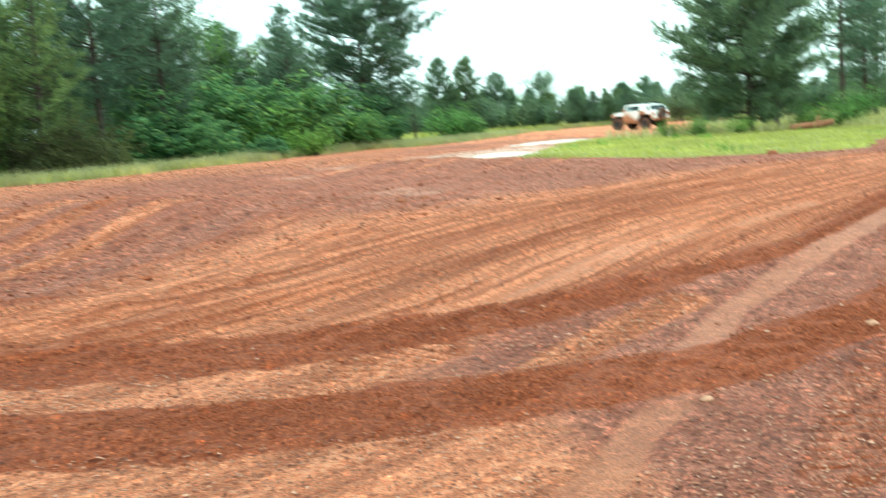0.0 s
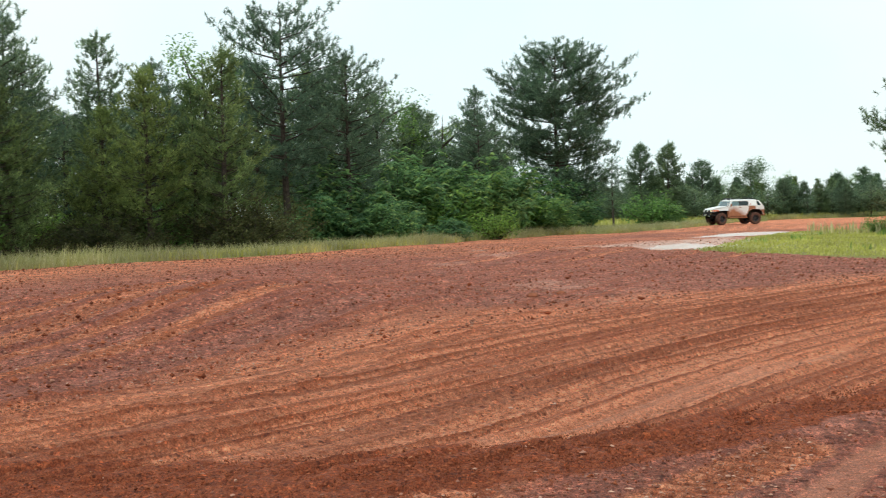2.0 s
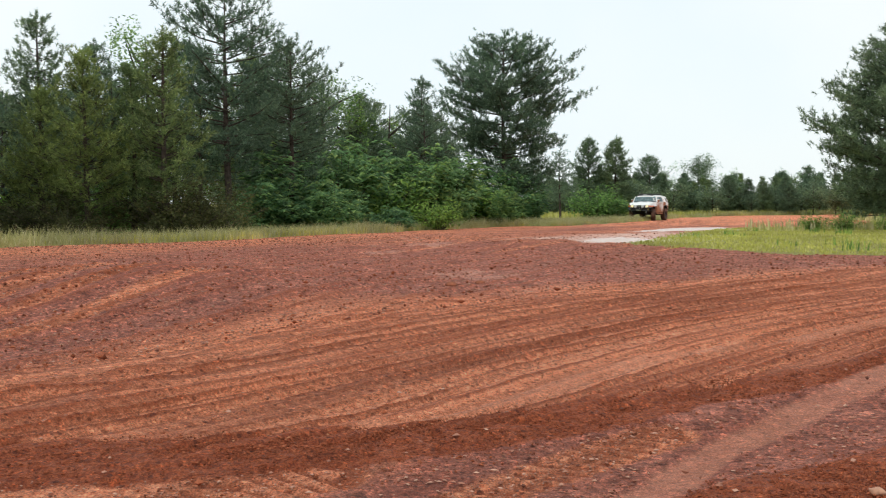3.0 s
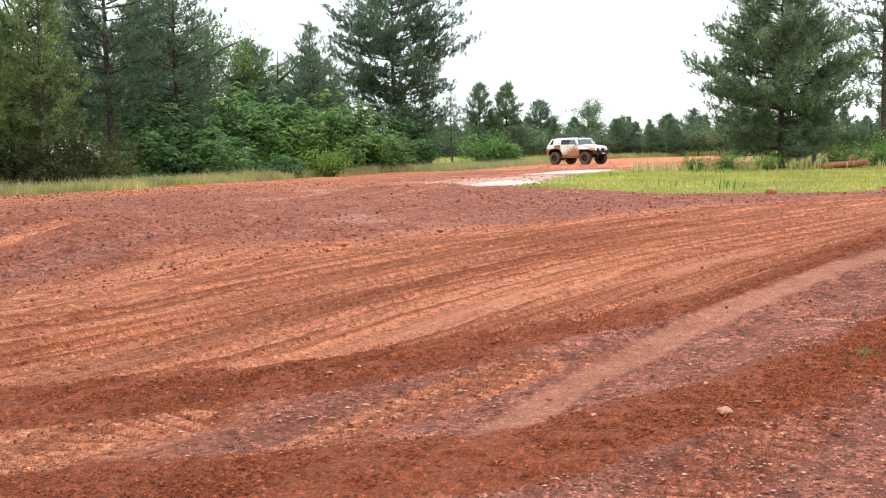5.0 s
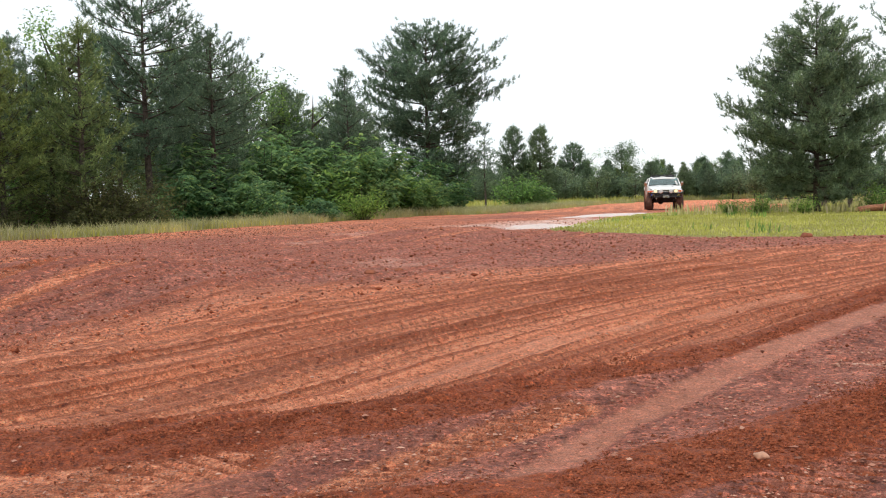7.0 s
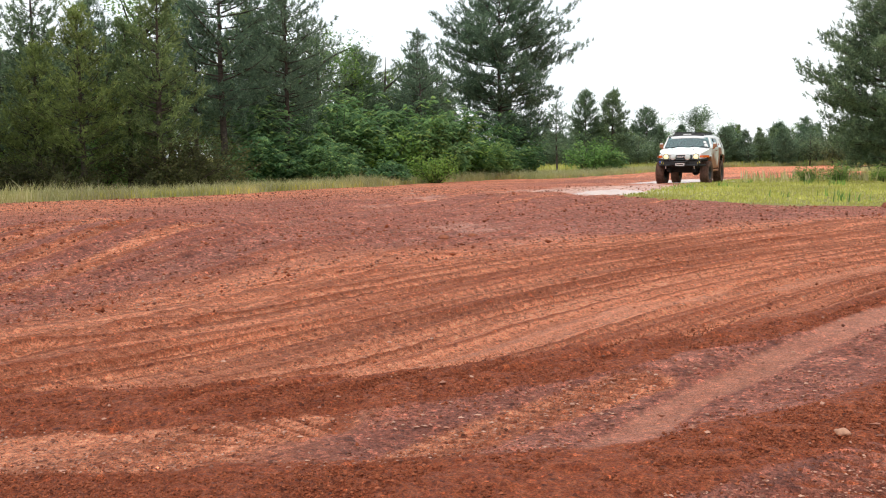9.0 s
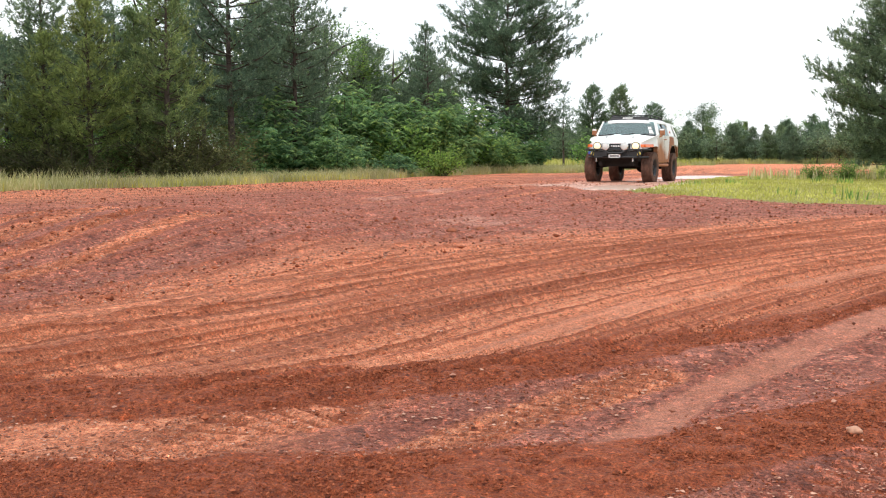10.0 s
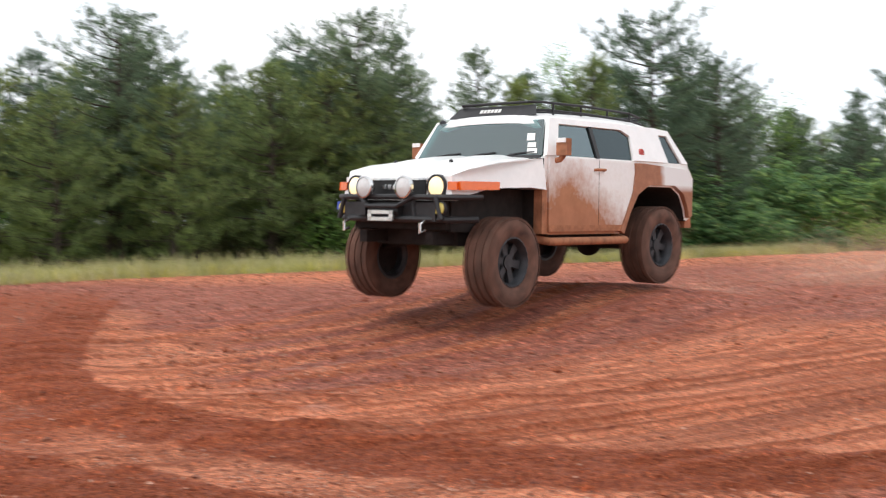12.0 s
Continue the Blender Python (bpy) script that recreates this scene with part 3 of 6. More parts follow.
# reach of the limbs over the height of the crown
CROWN = {"cone": ((0, .6), (.12, 1), (.4, .8), (.7, .45), (.9, .18), (1, .05)),
         "open": ((0, .45), (.2, .8), (.45, 1), (.7, .85), (.85, .6), (.95, .3), (1, .1)),
         "round": ((0, .6), (.12, .85), (.35, 1), (.6, .72), (.76, .5), (.9, .28), (1, .06)),
         "wide": ((0, .6), (.25, .95), (.55, 1), (.78, .72), (.92, .42), (1, .1)),
         "slim": ((0, .7), (.3, 1), (.6, .75), (.85, .35), (1, .08))}
WHORL = {"cone": (.20, .34), "open": (.30, .50), "round": (.26, .40), "wide": (.28, .44), "slim": (.26, .42)}


def pine(seed, height, spread, bare, density=1.0, mat=None, shape="open", needles=15, length=.16, width=.03):
    """A pine: a tapered trunk, whorls of limbs, side branches that fan out flat, and needle brushes along them."""
    r = random.Random(seed)
    rng = np.random.default_rng(seed)
    verts, faces = [], []
    bend = [r.uniform(-.14, .14) for _ in range(4)]

    def axis(z):
        k = z / height
        return Vector((bend[0] * math.sin(k * 3) + bend[1] * k, bend[2] * math.sin(k * 2.5) + bend[3] * k, z))

    girth = .015 * height + .02
    zs = [height * k / 12 for k in range(13)]
    limb(verts, faces, [axis(z) - Vector((0, 0, .2 if z == 0 else 0)) for z in zs], [girth * (1 - .93 * (z / height)) * (1.25 if z == 0 else 1) + .008 for z in zs], 8)
    centres, outs = [], []
    up = Vector((0, 0, 1))
    z = bare
    # a few dead, bare limbs under the crown
    for _ in range(int(bare * 3)):
        th, zz, ln = r.uniform(0, 6.28), r.uniform(bare * .35, bare), r.uniform(.4, 1.1)
        p = axis(zz)
        limb(verts, faces, [p, p + Vector((math.cos(th) * ln, math.sin(th) * ln, ln * r.uniform(-.12, .1)))], [.016, .005], 3)
    while z < height * .985:
        k = (z - bare) / (height - bare)
        prof = CROWN[shape]
        reach = max(.2, spread * float(np.interp(k, [a for a, _ in prof], [b for _, b in prof])))
        start = r.uniform(0, 6.28)
        count = r.choice((4, 5, 6))
        for j in range(count):
            if shape in ("open", "wide") and r.random() < .12:
                continue
            th = start + j / count * 6.283 + r.uniform(-.6, .6)
            ln = reach * (r.uniform(.62, 1.12) if shape in ("open", "wide") else r.uniform(.78, 1.06))
            rise = (r.uniform(-.02, .34) if shape != "cone" else r.uniform(.25, .5)) + .45 * k
            base = axis(min(height, z + r.uniform(-.2, .2)))
            out = Vector((math.cos(th), math.sin(th), 0))
            across = Vector((-out.y, out.x, 0))

            def on(q):
                return base + out * ln * q + up * ln * (rise * q * (.35 + .65 * q) - .05 * q) + across * .06 * ln * math.sin(q * 4 + j)

            limb(verts, faces, [on(q) for q in (0, .35, .7, 1)], [.012 + .011 * ln, .009 + .008 * ln, .007 + .004 * ln, .005], 4)
            sides = max(3, int(ln * 4.3 * density))
            for i in range(sides + 1):
                q = 1.0 if i == sides else .25 + .72 * (i + r.random()) / sides
                way = (out if i == sides else out * r.uniform(.3, 1.0) + across * r.choice((-1, 1)) * r.uniform(.4, 1.0)) + up * r.uniform(-.15, .95)
                way.normalize()
                reach2 = (.32 * ln * (1.2 - q) + .22) * r.uniform(.7, 1.3)
                at = on(q)
                if reach2 > .35 and r.random() < .4:
                    limb(verts, faces, [at, at + way * reach2], [.009, .004], 3)
                for m in range(max(2, int(reach2 / .11))):
                    c = at + way * reach2 * (m + r.random()) / max(2, int(reach2 / .11)) + Vector((r.gauss(0, .07), r.gauss(0, .07), r.gauss(0, .07)))
                    centres.append(c)
                    outs.append((way * .6 + up * r.uniform(.3, .9)).normalized())
        z += r.uniform(*WHORL[shape])
    for m in range(9):
        centres.append(axis(height) + Vector((r.gauss(0, .05), r.gauss(0, .05), -.06 * m + .15)))
        outs.append(Vector((r.gauss(0, .25), r.gauss(0, .25), 1)).normalized())
    v, f = tuft_faces(rng, np.array([tuple(c) for c in centres]), np.array([tuple(o) for o in outs]), needles, length, width)
    return mesh_from("trunk", [tuple(p) for p in verts], faces, M_bark, True), mesh_from("crown", v, f, mat or M_pine)


def frond_cloud(rng, centres, count, length, width):
    """Rosettes of long drooping fronds, folded along the middle."""
    n = len(centres) * count
    c = np.repeat(centres, count, 0) + rng.normal(size=(n, 3)) * length * .18
    th = rng.uniform(0, 2 * math.pi, n)
    h = np.stack([np.cos(th), np.sin(th), np.zeros(n)], 1)
    s = np.stack([-np.sin(th), np.cos(th), np.zeros(n)], 1) * width * rng.uniform(.7, 1.2, (n, 1))
    ln = length * rng.uniform(.6, 1.2, (n, 1))
    up = np.array([[0, 0, 1.0]])
    rise = rng.uniform(.0, .35, (n, 1))
    mid = c + h * ln * .45 + up * ln * rise
    tip = c + h * ln + up * ln * (rise * .7 - .25)
    v = np.stack([c, mid, tip, mid + s - up * width * .5, mid - s - up * width * .5], 1).reshape(-1, 3)
    k = np.arange(n)[:, None, None] * 5
    f = (k + np.array([[(0, 1, 3), (0, 4, 1), (1, 2, 3), (1, 4, 2)]])).reshape(-1, 3)
    return v, f


def leaf_cloud(rng, centres, count, spread, size):
    """Leaves: count four-cornered, folded blades round every centre."""
    n = len(centres) * count
    c = np.repeat(centres, count, 0) + np.clip(rng.normal(size=(n, 3)), -1.5, 1.5) * spread
    d = rng.normal(size=(n, 3))
    d[:, 2] *= .5
    d /= np.linalg.norm(d, axis=1, keepdims=True)
    up = np.stack([rng.normal(size=n) * .45, rng.normal(size=n) * .45, np.ones(n)], 1)
    side = np.cross(d, up)
    side /= np.linalg.norm(side, axis=1, keepdims=True) + 1e-9
    s = (size * rng.uniform(.6, 1.3, (n, 1)))
    v = np.stack([c - d * s * .5, c + side * s * .26, c + d * s * .6, c - side * s * .26], 1).reshape(-1, 3)
    f = np.arange(len(v)).reshape(-1, 4)
    return v, f


def broadleaf(seed, height, spread, bare, leaves=5, mat=None, clumps=260, size=.2):
    r = random.Random(seed)
    rng = np.random.default_rng(seed)
    tv, tf, centres = [], [], []
    top = height * .82
    limb(tv, tf, [(0, 0, -.2), (.05, .03, height * .25), (-.04, .08, height * .5), (.03, 0, top)], [.02 * height, .016 * height, .011 * height, .01], 7)
    stems = 16
    for j in range(stems):
        z0 = height * r.uniform(.18, .7)
        th = j * 2.4 + r.uniform(-.4, .4)
        ln = spread * r.uniform(.55, 1.05) * (1 - .45 * abs(z0 / height - .4))
        end = Vector((math.cos(th) * ln, math.sin(th) * ln, z0 + ln * r.uniform(.35, .9)))
        mid = Vector((math.cos(th) * ln * .5, math.sin(th) * ln * .5, z0 + ln * .3))
        limb(tv, tf, [(0, 0, z0), mid, end], [.009 * height, .006 * height, .006], 4)
        for _ in range(clumps // stems):
            q = r.uniform(.3, 1.0)
            c = Vector((0, 0, z0)).lerp(end, q) + Vector((r.gauss(0, 1), r.gauss(0, 1), r.gauss(0, .8))).normalized() * r.random() ** .6 * spread * .34
            if c.z > bare:
                centres.append(tuple(c))
    v, f = leaf_cloud(rng, np.array(centres), leaves, size * 1.1, size)
    return mesh_from("trunk", [tuple(p) for p in tv], tf, M_bark, True), mesh_from("crown", v, f, mat or M_leaf)


def shrub(seed, height, spread, mat=None, stems=20, leaves=8, size=.17):
    r = random.Random(seed)
    rng = np.random.default_rng(seed)
    tv, tf, centres = [], [], []
    for j in range(stems):
        th = j * 2.4 + r.uniform(-.5, .5)
        ln = spread * math.sqrt(r.uniform(.05, 1))
        tall = height * (1 - .55 * (ln / spread) ** 2) * r.uniform(.7, 1.05)
        end = Vector((math.cos(th) * ln, math.sin(th) * ln, tall))
        limb(tv, tf, [(math.cos(th) * .1, math.sin(th) * .1, -.1), (end.x * .45, end.y * .45, tall * .5), end], [.025, .018, .006], 4)
        for _ in range(15):
            q = r.uniform(.25, 1.03)
            c = Vector((end.x * q, end.y * q, tall * q)) + Vector((r.gauss(0, .2), r.gauss(0, .2), r.gauss(0, .13))) * (.5 + spread * .35)
            if c.z > .08:
                centres.append(tuple(c))
    v, f = frond_cloud(rng, np.array(centres), leaves, size * 2.4, size * .42) if mat is M_sumac else leaf_cloud(rng, np.array(centres), leaves, size * 1.0, size)
    return mesh_from("woody_base", [tuple(p) for p in tv], tf, M_bark, True), mesh_from("crown", v, f, mat or M_sumac)


def plant(name, meshes, label, category, group, wood="trunk"):
    """One plant at the origin, to be copied into place."""
    top = new(name)
    top.empty_display_size = .3
    for part_name, me in zip((wood, "crown"), meshes):
        ob = new(part_name, me)
        ob.parent = top
    return tagged(top, label, category, group)


used = set()


def put(top, x, y, scale=1.0, turn=0.0, sink=.05):
    m = pose(x, y, ground_z(x, y) - sink, 0, 0, turn) @ Matrix.Scale(scale, 4)
    if top.name not in used:
        used.add(top.name)
        top.matrix_basis = m
        return top
    top_scale = top.scale.copy()
    top.scale = (1, 1, 1)
    made = copy_thing(top, m)
    top.scale = top_scale
    return made


PINE_L = "tall dark green pine with open limbs at the woods' edge"
OLIVE_L = "young olive green pine with a dense narrow crown"
LEAF_L = "light green leafy tree among the pines"
SHRUB_L = "bright green leafy shrub on the grass verge"
FAR_L = "distant dark green pine in the far tree line"
pines = [plant("pine_tree", pine(s, 8.0, sp, b, d, M_pine, sh, 14), PINE_L, "tree", "pines of the woods")
         for s, sp, b, d, sh in ((11, 2.1, 2.2, 1.0, "open"), (12, 2.3, 1.8, 1.0, "open"), (13, 1.5, 2.2, 1.1, "slim"), (14, 2.2, 1.5, 1.0, "round"))]
olives = [plant("young_pine", pine(s, 6.0, sp, .9, .9, M_olive, "cone", 13), OLIVE_L, "tree", "young pines of the woods") for s, sp in ((21, 1.5), (22, 1.3), (23, 1.7))]
broad = [plant("young_pine", pine(s, 6.0, sp, .5, .9, M_olive, "round", 13), "broad olive green pine with boughs near the ground", "tree", "young pines of the woods") for s, sp in ((24, 2.0), (25, 2.3))]
wide_pine = plant("pine_tree", pine(31, 11.0, 4.5, 1.6, 1.05, M_pine, "wide", 14, .2, .036), "broad old pine with a wide rounded crown behind the shrubs", "tree", "pines of the woods")
big_pine = plant("pine_tree", pine(32, 8.6, 2.7, 2.4, .95, M_pine, "open", 15, .17, .03), "tall dark pine with a thick bare lower trunk", "tree", "pines of the woods")
right_pine = plant("pine_tree", pine(33, 8.0, 3.5, .7, 1.45, M_pine, "round", 15, .17, .03), "broad dark pine with limbs down to the grass", "tree", "pines of the clearing")
leafy = [plant("leafy_tree", broadleaf(s, 8.0, 2.2, 1.5, 14, None, 420, .13), LEAF_L, "tree", "leafy trees of the woods") for s in (41, 42)]
round_tree = plant("leafy_tree", broadleaf(43, 12.5, 5.0, 2.5, 15, M_far, 780, .32), "tall distant leafy tree with a rounded crown", "tree", "leafy trees of the woods")
far_leafy = plant("leafy_tree", broadleaf(44, 6.0, 2.4, .3, 6, M_far, 260, .34), "low distant leafy tree in the far tree line", "tree", "far tree line")
shrubs = [plant("shrub", shrub(s, h, sp, mt), SHRUB_L, "shrub", "shrubs on the verge", "woody_base") for s, h, sp, mt in ((51, 2.8, 2.0, M_sumac), (52, 2.3, 1.7, M_leaf), (53, 1.6, 1.5, M_sumac), (54, 3.3, 2.1, M_sumac))]
low_growth = [plant("shrub", shrub(s, h, sp, M_shade, 22, 16, .085), "dull brown-green undergrowth, its colour darkened for the shade between the trunks", "shrub", "undergrowth", "woody_base") for s, h, sp in ((56, 1.9, 1.8), (57, 1.5, 1.6))]
far_pines = [plant("pine_tree", pine(s, 7.0, sp, .6, .8, M_far, sh, 9, .32, .05), FAR_L, "tree", "far tree line") for s, sp, sh in ((61, 1.7, "slim"), (62, 2.6, "round"), (63, 1.4, "cone"))]


def polar(bearing, dist):
    """A place by bearing in degrees to the left of the y axis and distance from where the camera stands."""
    a = radians(bearing)
    return 1.5 - math.sin(a) * dist, .87 + math.cos(a) * dist


rnd = random.Random(5)
# the front of the woods: bearing, distance, kind, height
FRONT = ((22.4, 38, "p", 6), (20.6, 44, "p", 5.1), (18.9, 37, "o", 4.4), (19.4, 47, "p", 5.3), (17.9, 43, "p", 5.2), (16.8, 36, "o", 5.4), (17, 50, "p", 6.4), (14.7, 37, "o", 5.2), (14.2, 46, "p", 6.5),
         (13.2, 36, "o", 6.2), (11.6, 44, "p", 6.9), (8.3, 50, "p", 7.4), (5.5, 55, "p", 6.9), (3, 64, "p", 6.9), (0.8, 60, "p", 6.7), (24.8, 36, "o", 6), (25.6, 39, "p", 7), (27.4, 36, "p", 6.5),
         (28.6, 34, "o", 5.7), (30.5, 40, "p", 5.9), (33, 33, "p", 4.8), (35.5, 31, "p", 5.6), (37.2, 30, "o", 4), (40.5, 31, "p", 5.5), (44, 32, "p", 5.6), (48, 30, "o", 4.3), (26.4, 33, "o", 5.5),
         (29.4, 32, "o", 5.5), (31.6, 35, "o", 5.1), (34.2, 29, "o", 4.5), (38.6, 33, "o", 5.5), (36.2, 35, "p", 6.6), (32, 38, "p", 5.3), (39.6, 28, "o", 4.2), (42.2, 30, "o", 4.9), (23.8, 33, "o", 4.7),
         (28, 41, "p", 6.9), (7.2, 51, "p", 7.6), (12.7, 47, "p", 7.3), (3.6, 58, "p", 6.7), (9.2, 52, "o", 7.6), (15.6, 44, "p", 6.2), (-3.6, 80, "p", 5.4), (-5, 90, "p", 5.2), (-6.3, 95, "p", 5.6),
         (36.7, 30, "p", 6.5), (33.8, 40, "s", 6.8), (31.6, 45, "s", 7.5), (28, 35, "p", 6.8), (25.1, 34, "p", 7.3), (23, 36, "p", 7.1), (18.9, 41, "s", 7.4), (16.5, 46, "s", 7.3), (7.1, 44, "p", 7.2),
         (0.6, 58, "p", 7.5))
for k, (b, d, kind, tall) in enumerate(FRONT):
    x, y = polar(b, d)
    if kind in "ps":
        put(pines[2 if kind == "s" else k % 4], x, y, tall / 8.0, k * 67)
    elif b > 23:
        put(broad[k % 2], x, y, tall / 6.0, k * 51)
    else:
        put(olives[k % 3], x, y, tall / 6.0, k * 51)
put(big_pine, *polar(10.1, 42), 1.0, 40)
put(wide_pine, *polar(-3.6, 68), 1.0, 10)
for b, d, tall in ((4.2, 58, 7.6), (5.6, 54, 8.6), (2.2, 63, 8.2), (14.0, 46, 9.3), (12.0, 53, 7.0), (29.5, 47, 7.0)):
    put(leafy[int(d) % 2], *polar(b, d), tall / 8.0, b * 40)
# deeper rows
for k in range(74):
    b, d = rnd.uniform(-1, 52), rnd.uniform(50, 84)
    if b > 20:
        d -= 10
    x, y = polar(b, d)
    put(pines[k % 4] if k % 3 else olives[k % 3], x, y, rnd.uniform(.6, .86) if k % 3 else rnd.uniform(.75, 1.0), rnd.uniform(0, 360))
# shrubs along the left verge
for k, (b, d, s) in enumerate(((7.6, 44, 1.0), (6.4, 46, .8), (5.4, 43, .7), (4.6, 49, 1.05), (3.6, 52, 1.1), (2.6, 50, 1.0), (1.6, 54, 1.15), (.5, 52, 1.0), (-.6, 55, 1.1), (-1.5, 58, 1.1),
                               (-2.6, 60, .95), (-3.6, 66, 1.0), (8.6, 41, .6), (6.9, 50, 1.2), (3.1, 57, 1.3), (1.0, 60, 1.25), (-4.6, 72, .8), (-.2, 47, .55), (2.2, 45, .5), (5.0, 41, .5), (-3.2, 57, .6),
                               (-8.0, 84, 1.1), (-8.7, 86, .95))):
    put(shrubs[k % 4], *polar(b, d), s * 1.2, k * 77)
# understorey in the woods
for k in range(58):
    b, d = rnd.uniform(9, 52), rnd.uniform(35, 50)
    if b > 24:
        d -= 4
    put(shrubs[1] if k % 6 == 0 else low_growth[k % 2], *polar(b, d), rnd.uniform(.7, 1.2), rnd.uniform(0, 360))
# the clearing's broad pine and its neighbours
put(right_pine, 19.4, 44.5, 1.0, 0)
for k, (x, y, s) in enumerate(((29.0, 55, 1.28), (24.5, 53, .85), (33, 60, 1.1), (36, 50, 1.0), (27, 62, 1.0), (41, 57, 1.15), (47, 66, 1.1), (38, 68, 1.2), (52, 55, 1.1), (58, 64, 1.2), (46, 48, 1.0))):
    put(pines[k % 4], x, y, s, k * 40)
for x, y, s in ((16.6, 43.0, .4), (18.0, 42.2, .35), (21.5, 43.5, .6), (23.5, 44.5, .5), (25.5, 47, .7), (31, 50, 1.0), (35, 47, .9), (15.9, 44.5, .35)):
    put(shrubs[1], x, y, s, x * 50)
# far tree line
put(far_pines[0], *polar(-7.7, 112), 1.06, 0)
put(far_pines[0], *polar(-9.05, 112), 1.06, 50)
put(far_pines[1], *polar(-10.7, 140), 1.0, 20)
put(round_tree, *polar(-13.05, 205), .86, 0)
for k in range(150):
    b = -5.5 - rnd.random() * 30
    d = rnd.uniform(114, 165)
    put(far_pines[k % 3] if k % 7 else olives[k % 3], *polar(b, d), rnd.uniform(.4, .68) * d / 130, rnd.uniform(0, 360))
for k in range(90):
    b = -4.5 - 31 * (k + rnd.random()) / 90
    put(far_leafy, *polar(b, rnd.uniform(108, 132)), rnd.uniform(.4, .75), rnd.uniform(0, 360))
for b, d, s in ((-8.7, 150, 1.0), (-11.4, 150, .9), (-14.6, 150, .8), (-17.4, 160, .8)):
    put(leafy[0], *polar(b, d), s, b * 90)


# ---- the off-road car ----
def paint_material():
    """White paint with red mud thrown over the flanks, thick low down and behind the front wheels."""
    m, nt, b = material("muddy_white_paint")
    tc = nt.nodes.new("ShaderNodeTexCoord")
    sep = nt.nodes.new("ShaderNodeSeparateXYZ")
    nt.links.new(tc.outputs["Object"], sep.inputs["Vector"])
    n1 = noise_of(nt, 3.2, 7, 0.65)
    n2 = noise_of(nt, 22.0, 5, 0.7)
    low = calc(nt, "MULTIPLY", calc(nt, "SUBTRACT", 1.43, sep.outputs["Z"]), 2.6)
    ahead = calc(nt, "MULTIPLY", calc(nt, "ABSOLUTE", calc(nt, "SUBTRACT", sep.outputs["Y"], 0.42)), -1.25)
    flank = calc(nt, "MULTIPLY", calc(nt, "SUBTRACT", calc(nt, "ABSOLUTE", sep.outputs["X"]), 0.86), 9.0)
    s = calc(nt, "ADD", calc(nt, "ADD", low, ahead), calc(nt, "MINIMUM", flank, 0.0))
    s = calc(nt, "ADD", s, calc(nt, "MULTIPLY", calc(nt, "SUBTRACT", n1.outputs["Fac"], 0.5), 1.6))
    s = calc(nt, "ADD", s, calc(nt, "MULTIPLY", calc(nt, "SUBTRACT", n2.outputs["Fac"], 0.5), 0.8))
    r = nt.nodes.new("ShaderNodeMapRange")
    r.inputs["From Min"].default_value, r.inputs["From Max"].default_value = -0.05, 1.05
    nt.links.new(s, r.inputs["Value"])
    mud = ramp(nt, n1.outputs["Fac"], [(0.3, (0.34, 0.14, 0.068)), (0.7, (0.48, 0.215, 0.115))])
    white = ramp(nt, n2.outputs["Fac"], [(0.3, (0.85, 0.84, 0.82)), (0.6, (0.9, 0.9, 0.89))])
    nt.links.new(mixed(nt, r.outputs["Result"], white, mud), b.inputs["Base Color"])
    nt.links.new(calc(nt, "ADD", 0.28, calc(nt, "MULTIPLY", r.outputs["Result"], 0.55)), b.inputs["Roughness"])
    b.inputs["Coat Weight"].default_value = 0.25
    bump(nt, b, calc(nt, "MULTIPLY", n2.outputs["Fac"], r.outputs["Result"]), 0.3, 0.004)
    return m


def glass_material(name, tint, clear):
    m, nt, b = material(name)
    gl = node(nt, "ShaderNodeBsdfGlossy", Roughness=0.03)
    gl.inputs["Color"].default_value = (0.80, 0.93, 0.94, 1)
    tr = nt.nodes.new("ShaderNodeBsdfTransparent")
    tr.inputs["Color"].default_value = (*tint, 1)
    fr = node(nt, "ShaderNodeFresnel", IOR=1.5)
    k = calc(nt, "ADD", calc(nt, "MULTIPLY", fr.outputs["Fac"], 1.0), clear)
    ms = nt.nodes.new("ShaderNodeMixShader")
    nt.links.new(k, ms.inputs["Fac"])
    nt.links.new(tr.outputs["BSDF"], ms.inputs[1])
    nt.links.new(gl.outputs["BSDF"], ms.inputs[2])
    nt.links.new(ms.outputs["Shader"], nt.nodes["Material Output"].inputs["Surface"])
    return m


def lamp_material(name, colour, glow):
    m, nt, b = material(name)
    n = noise_of(nt, 30.0)
    nt.links.new(ramp(nt, n.outputs["Fac"], [(0.3, tuple(c * .85 for c in colour)), (0.7, colour)]), b.inputs["Base Color"])
    b.inputs["Roughness"].default_value = 0.12
    b.inputs["Coat Weight"].default_value = 0.6
    if glow:
        b.inputs["Emission Color"].default_value = (1.0, 0.80, 0.45, 1)
        b.inputs["Emission Strength"].default_value = glow
    return m


M_paint = paint_material()
M_roofpaint = plain("white_roof_paint", (0.88, 0.88, 0.87), 0.3, 0, 0.04, 9.0, 0.3)
M_mud = plain("mud_caked_plastic", (0.36, 0.15, 0.075), 0.85, 0, 0.35, 9.0)
M_black = plain("black_steel", (0.014, 0.014, 0.016), 0.55, 0.0, 0.4, 14.0)
M_under = plain("dark_underbody", (0.014, 0.011, 0.010), 0.9, 0, 0.5, 10.0)
M_tyre = plain("muddy_rubber", (0.115, 0.058, 0.040), 0.88, 0, 0.55, 7.0)
M_rim = plain("black_alloy_rim", (0.038, 0.040, 0.045), 0.5, 0.2, 0.4, 12.0)
M_chrome = plain("worn_chrome", (0.7, 0.7, 0.7), 0.22, 0.95, 0.15, 15.0)
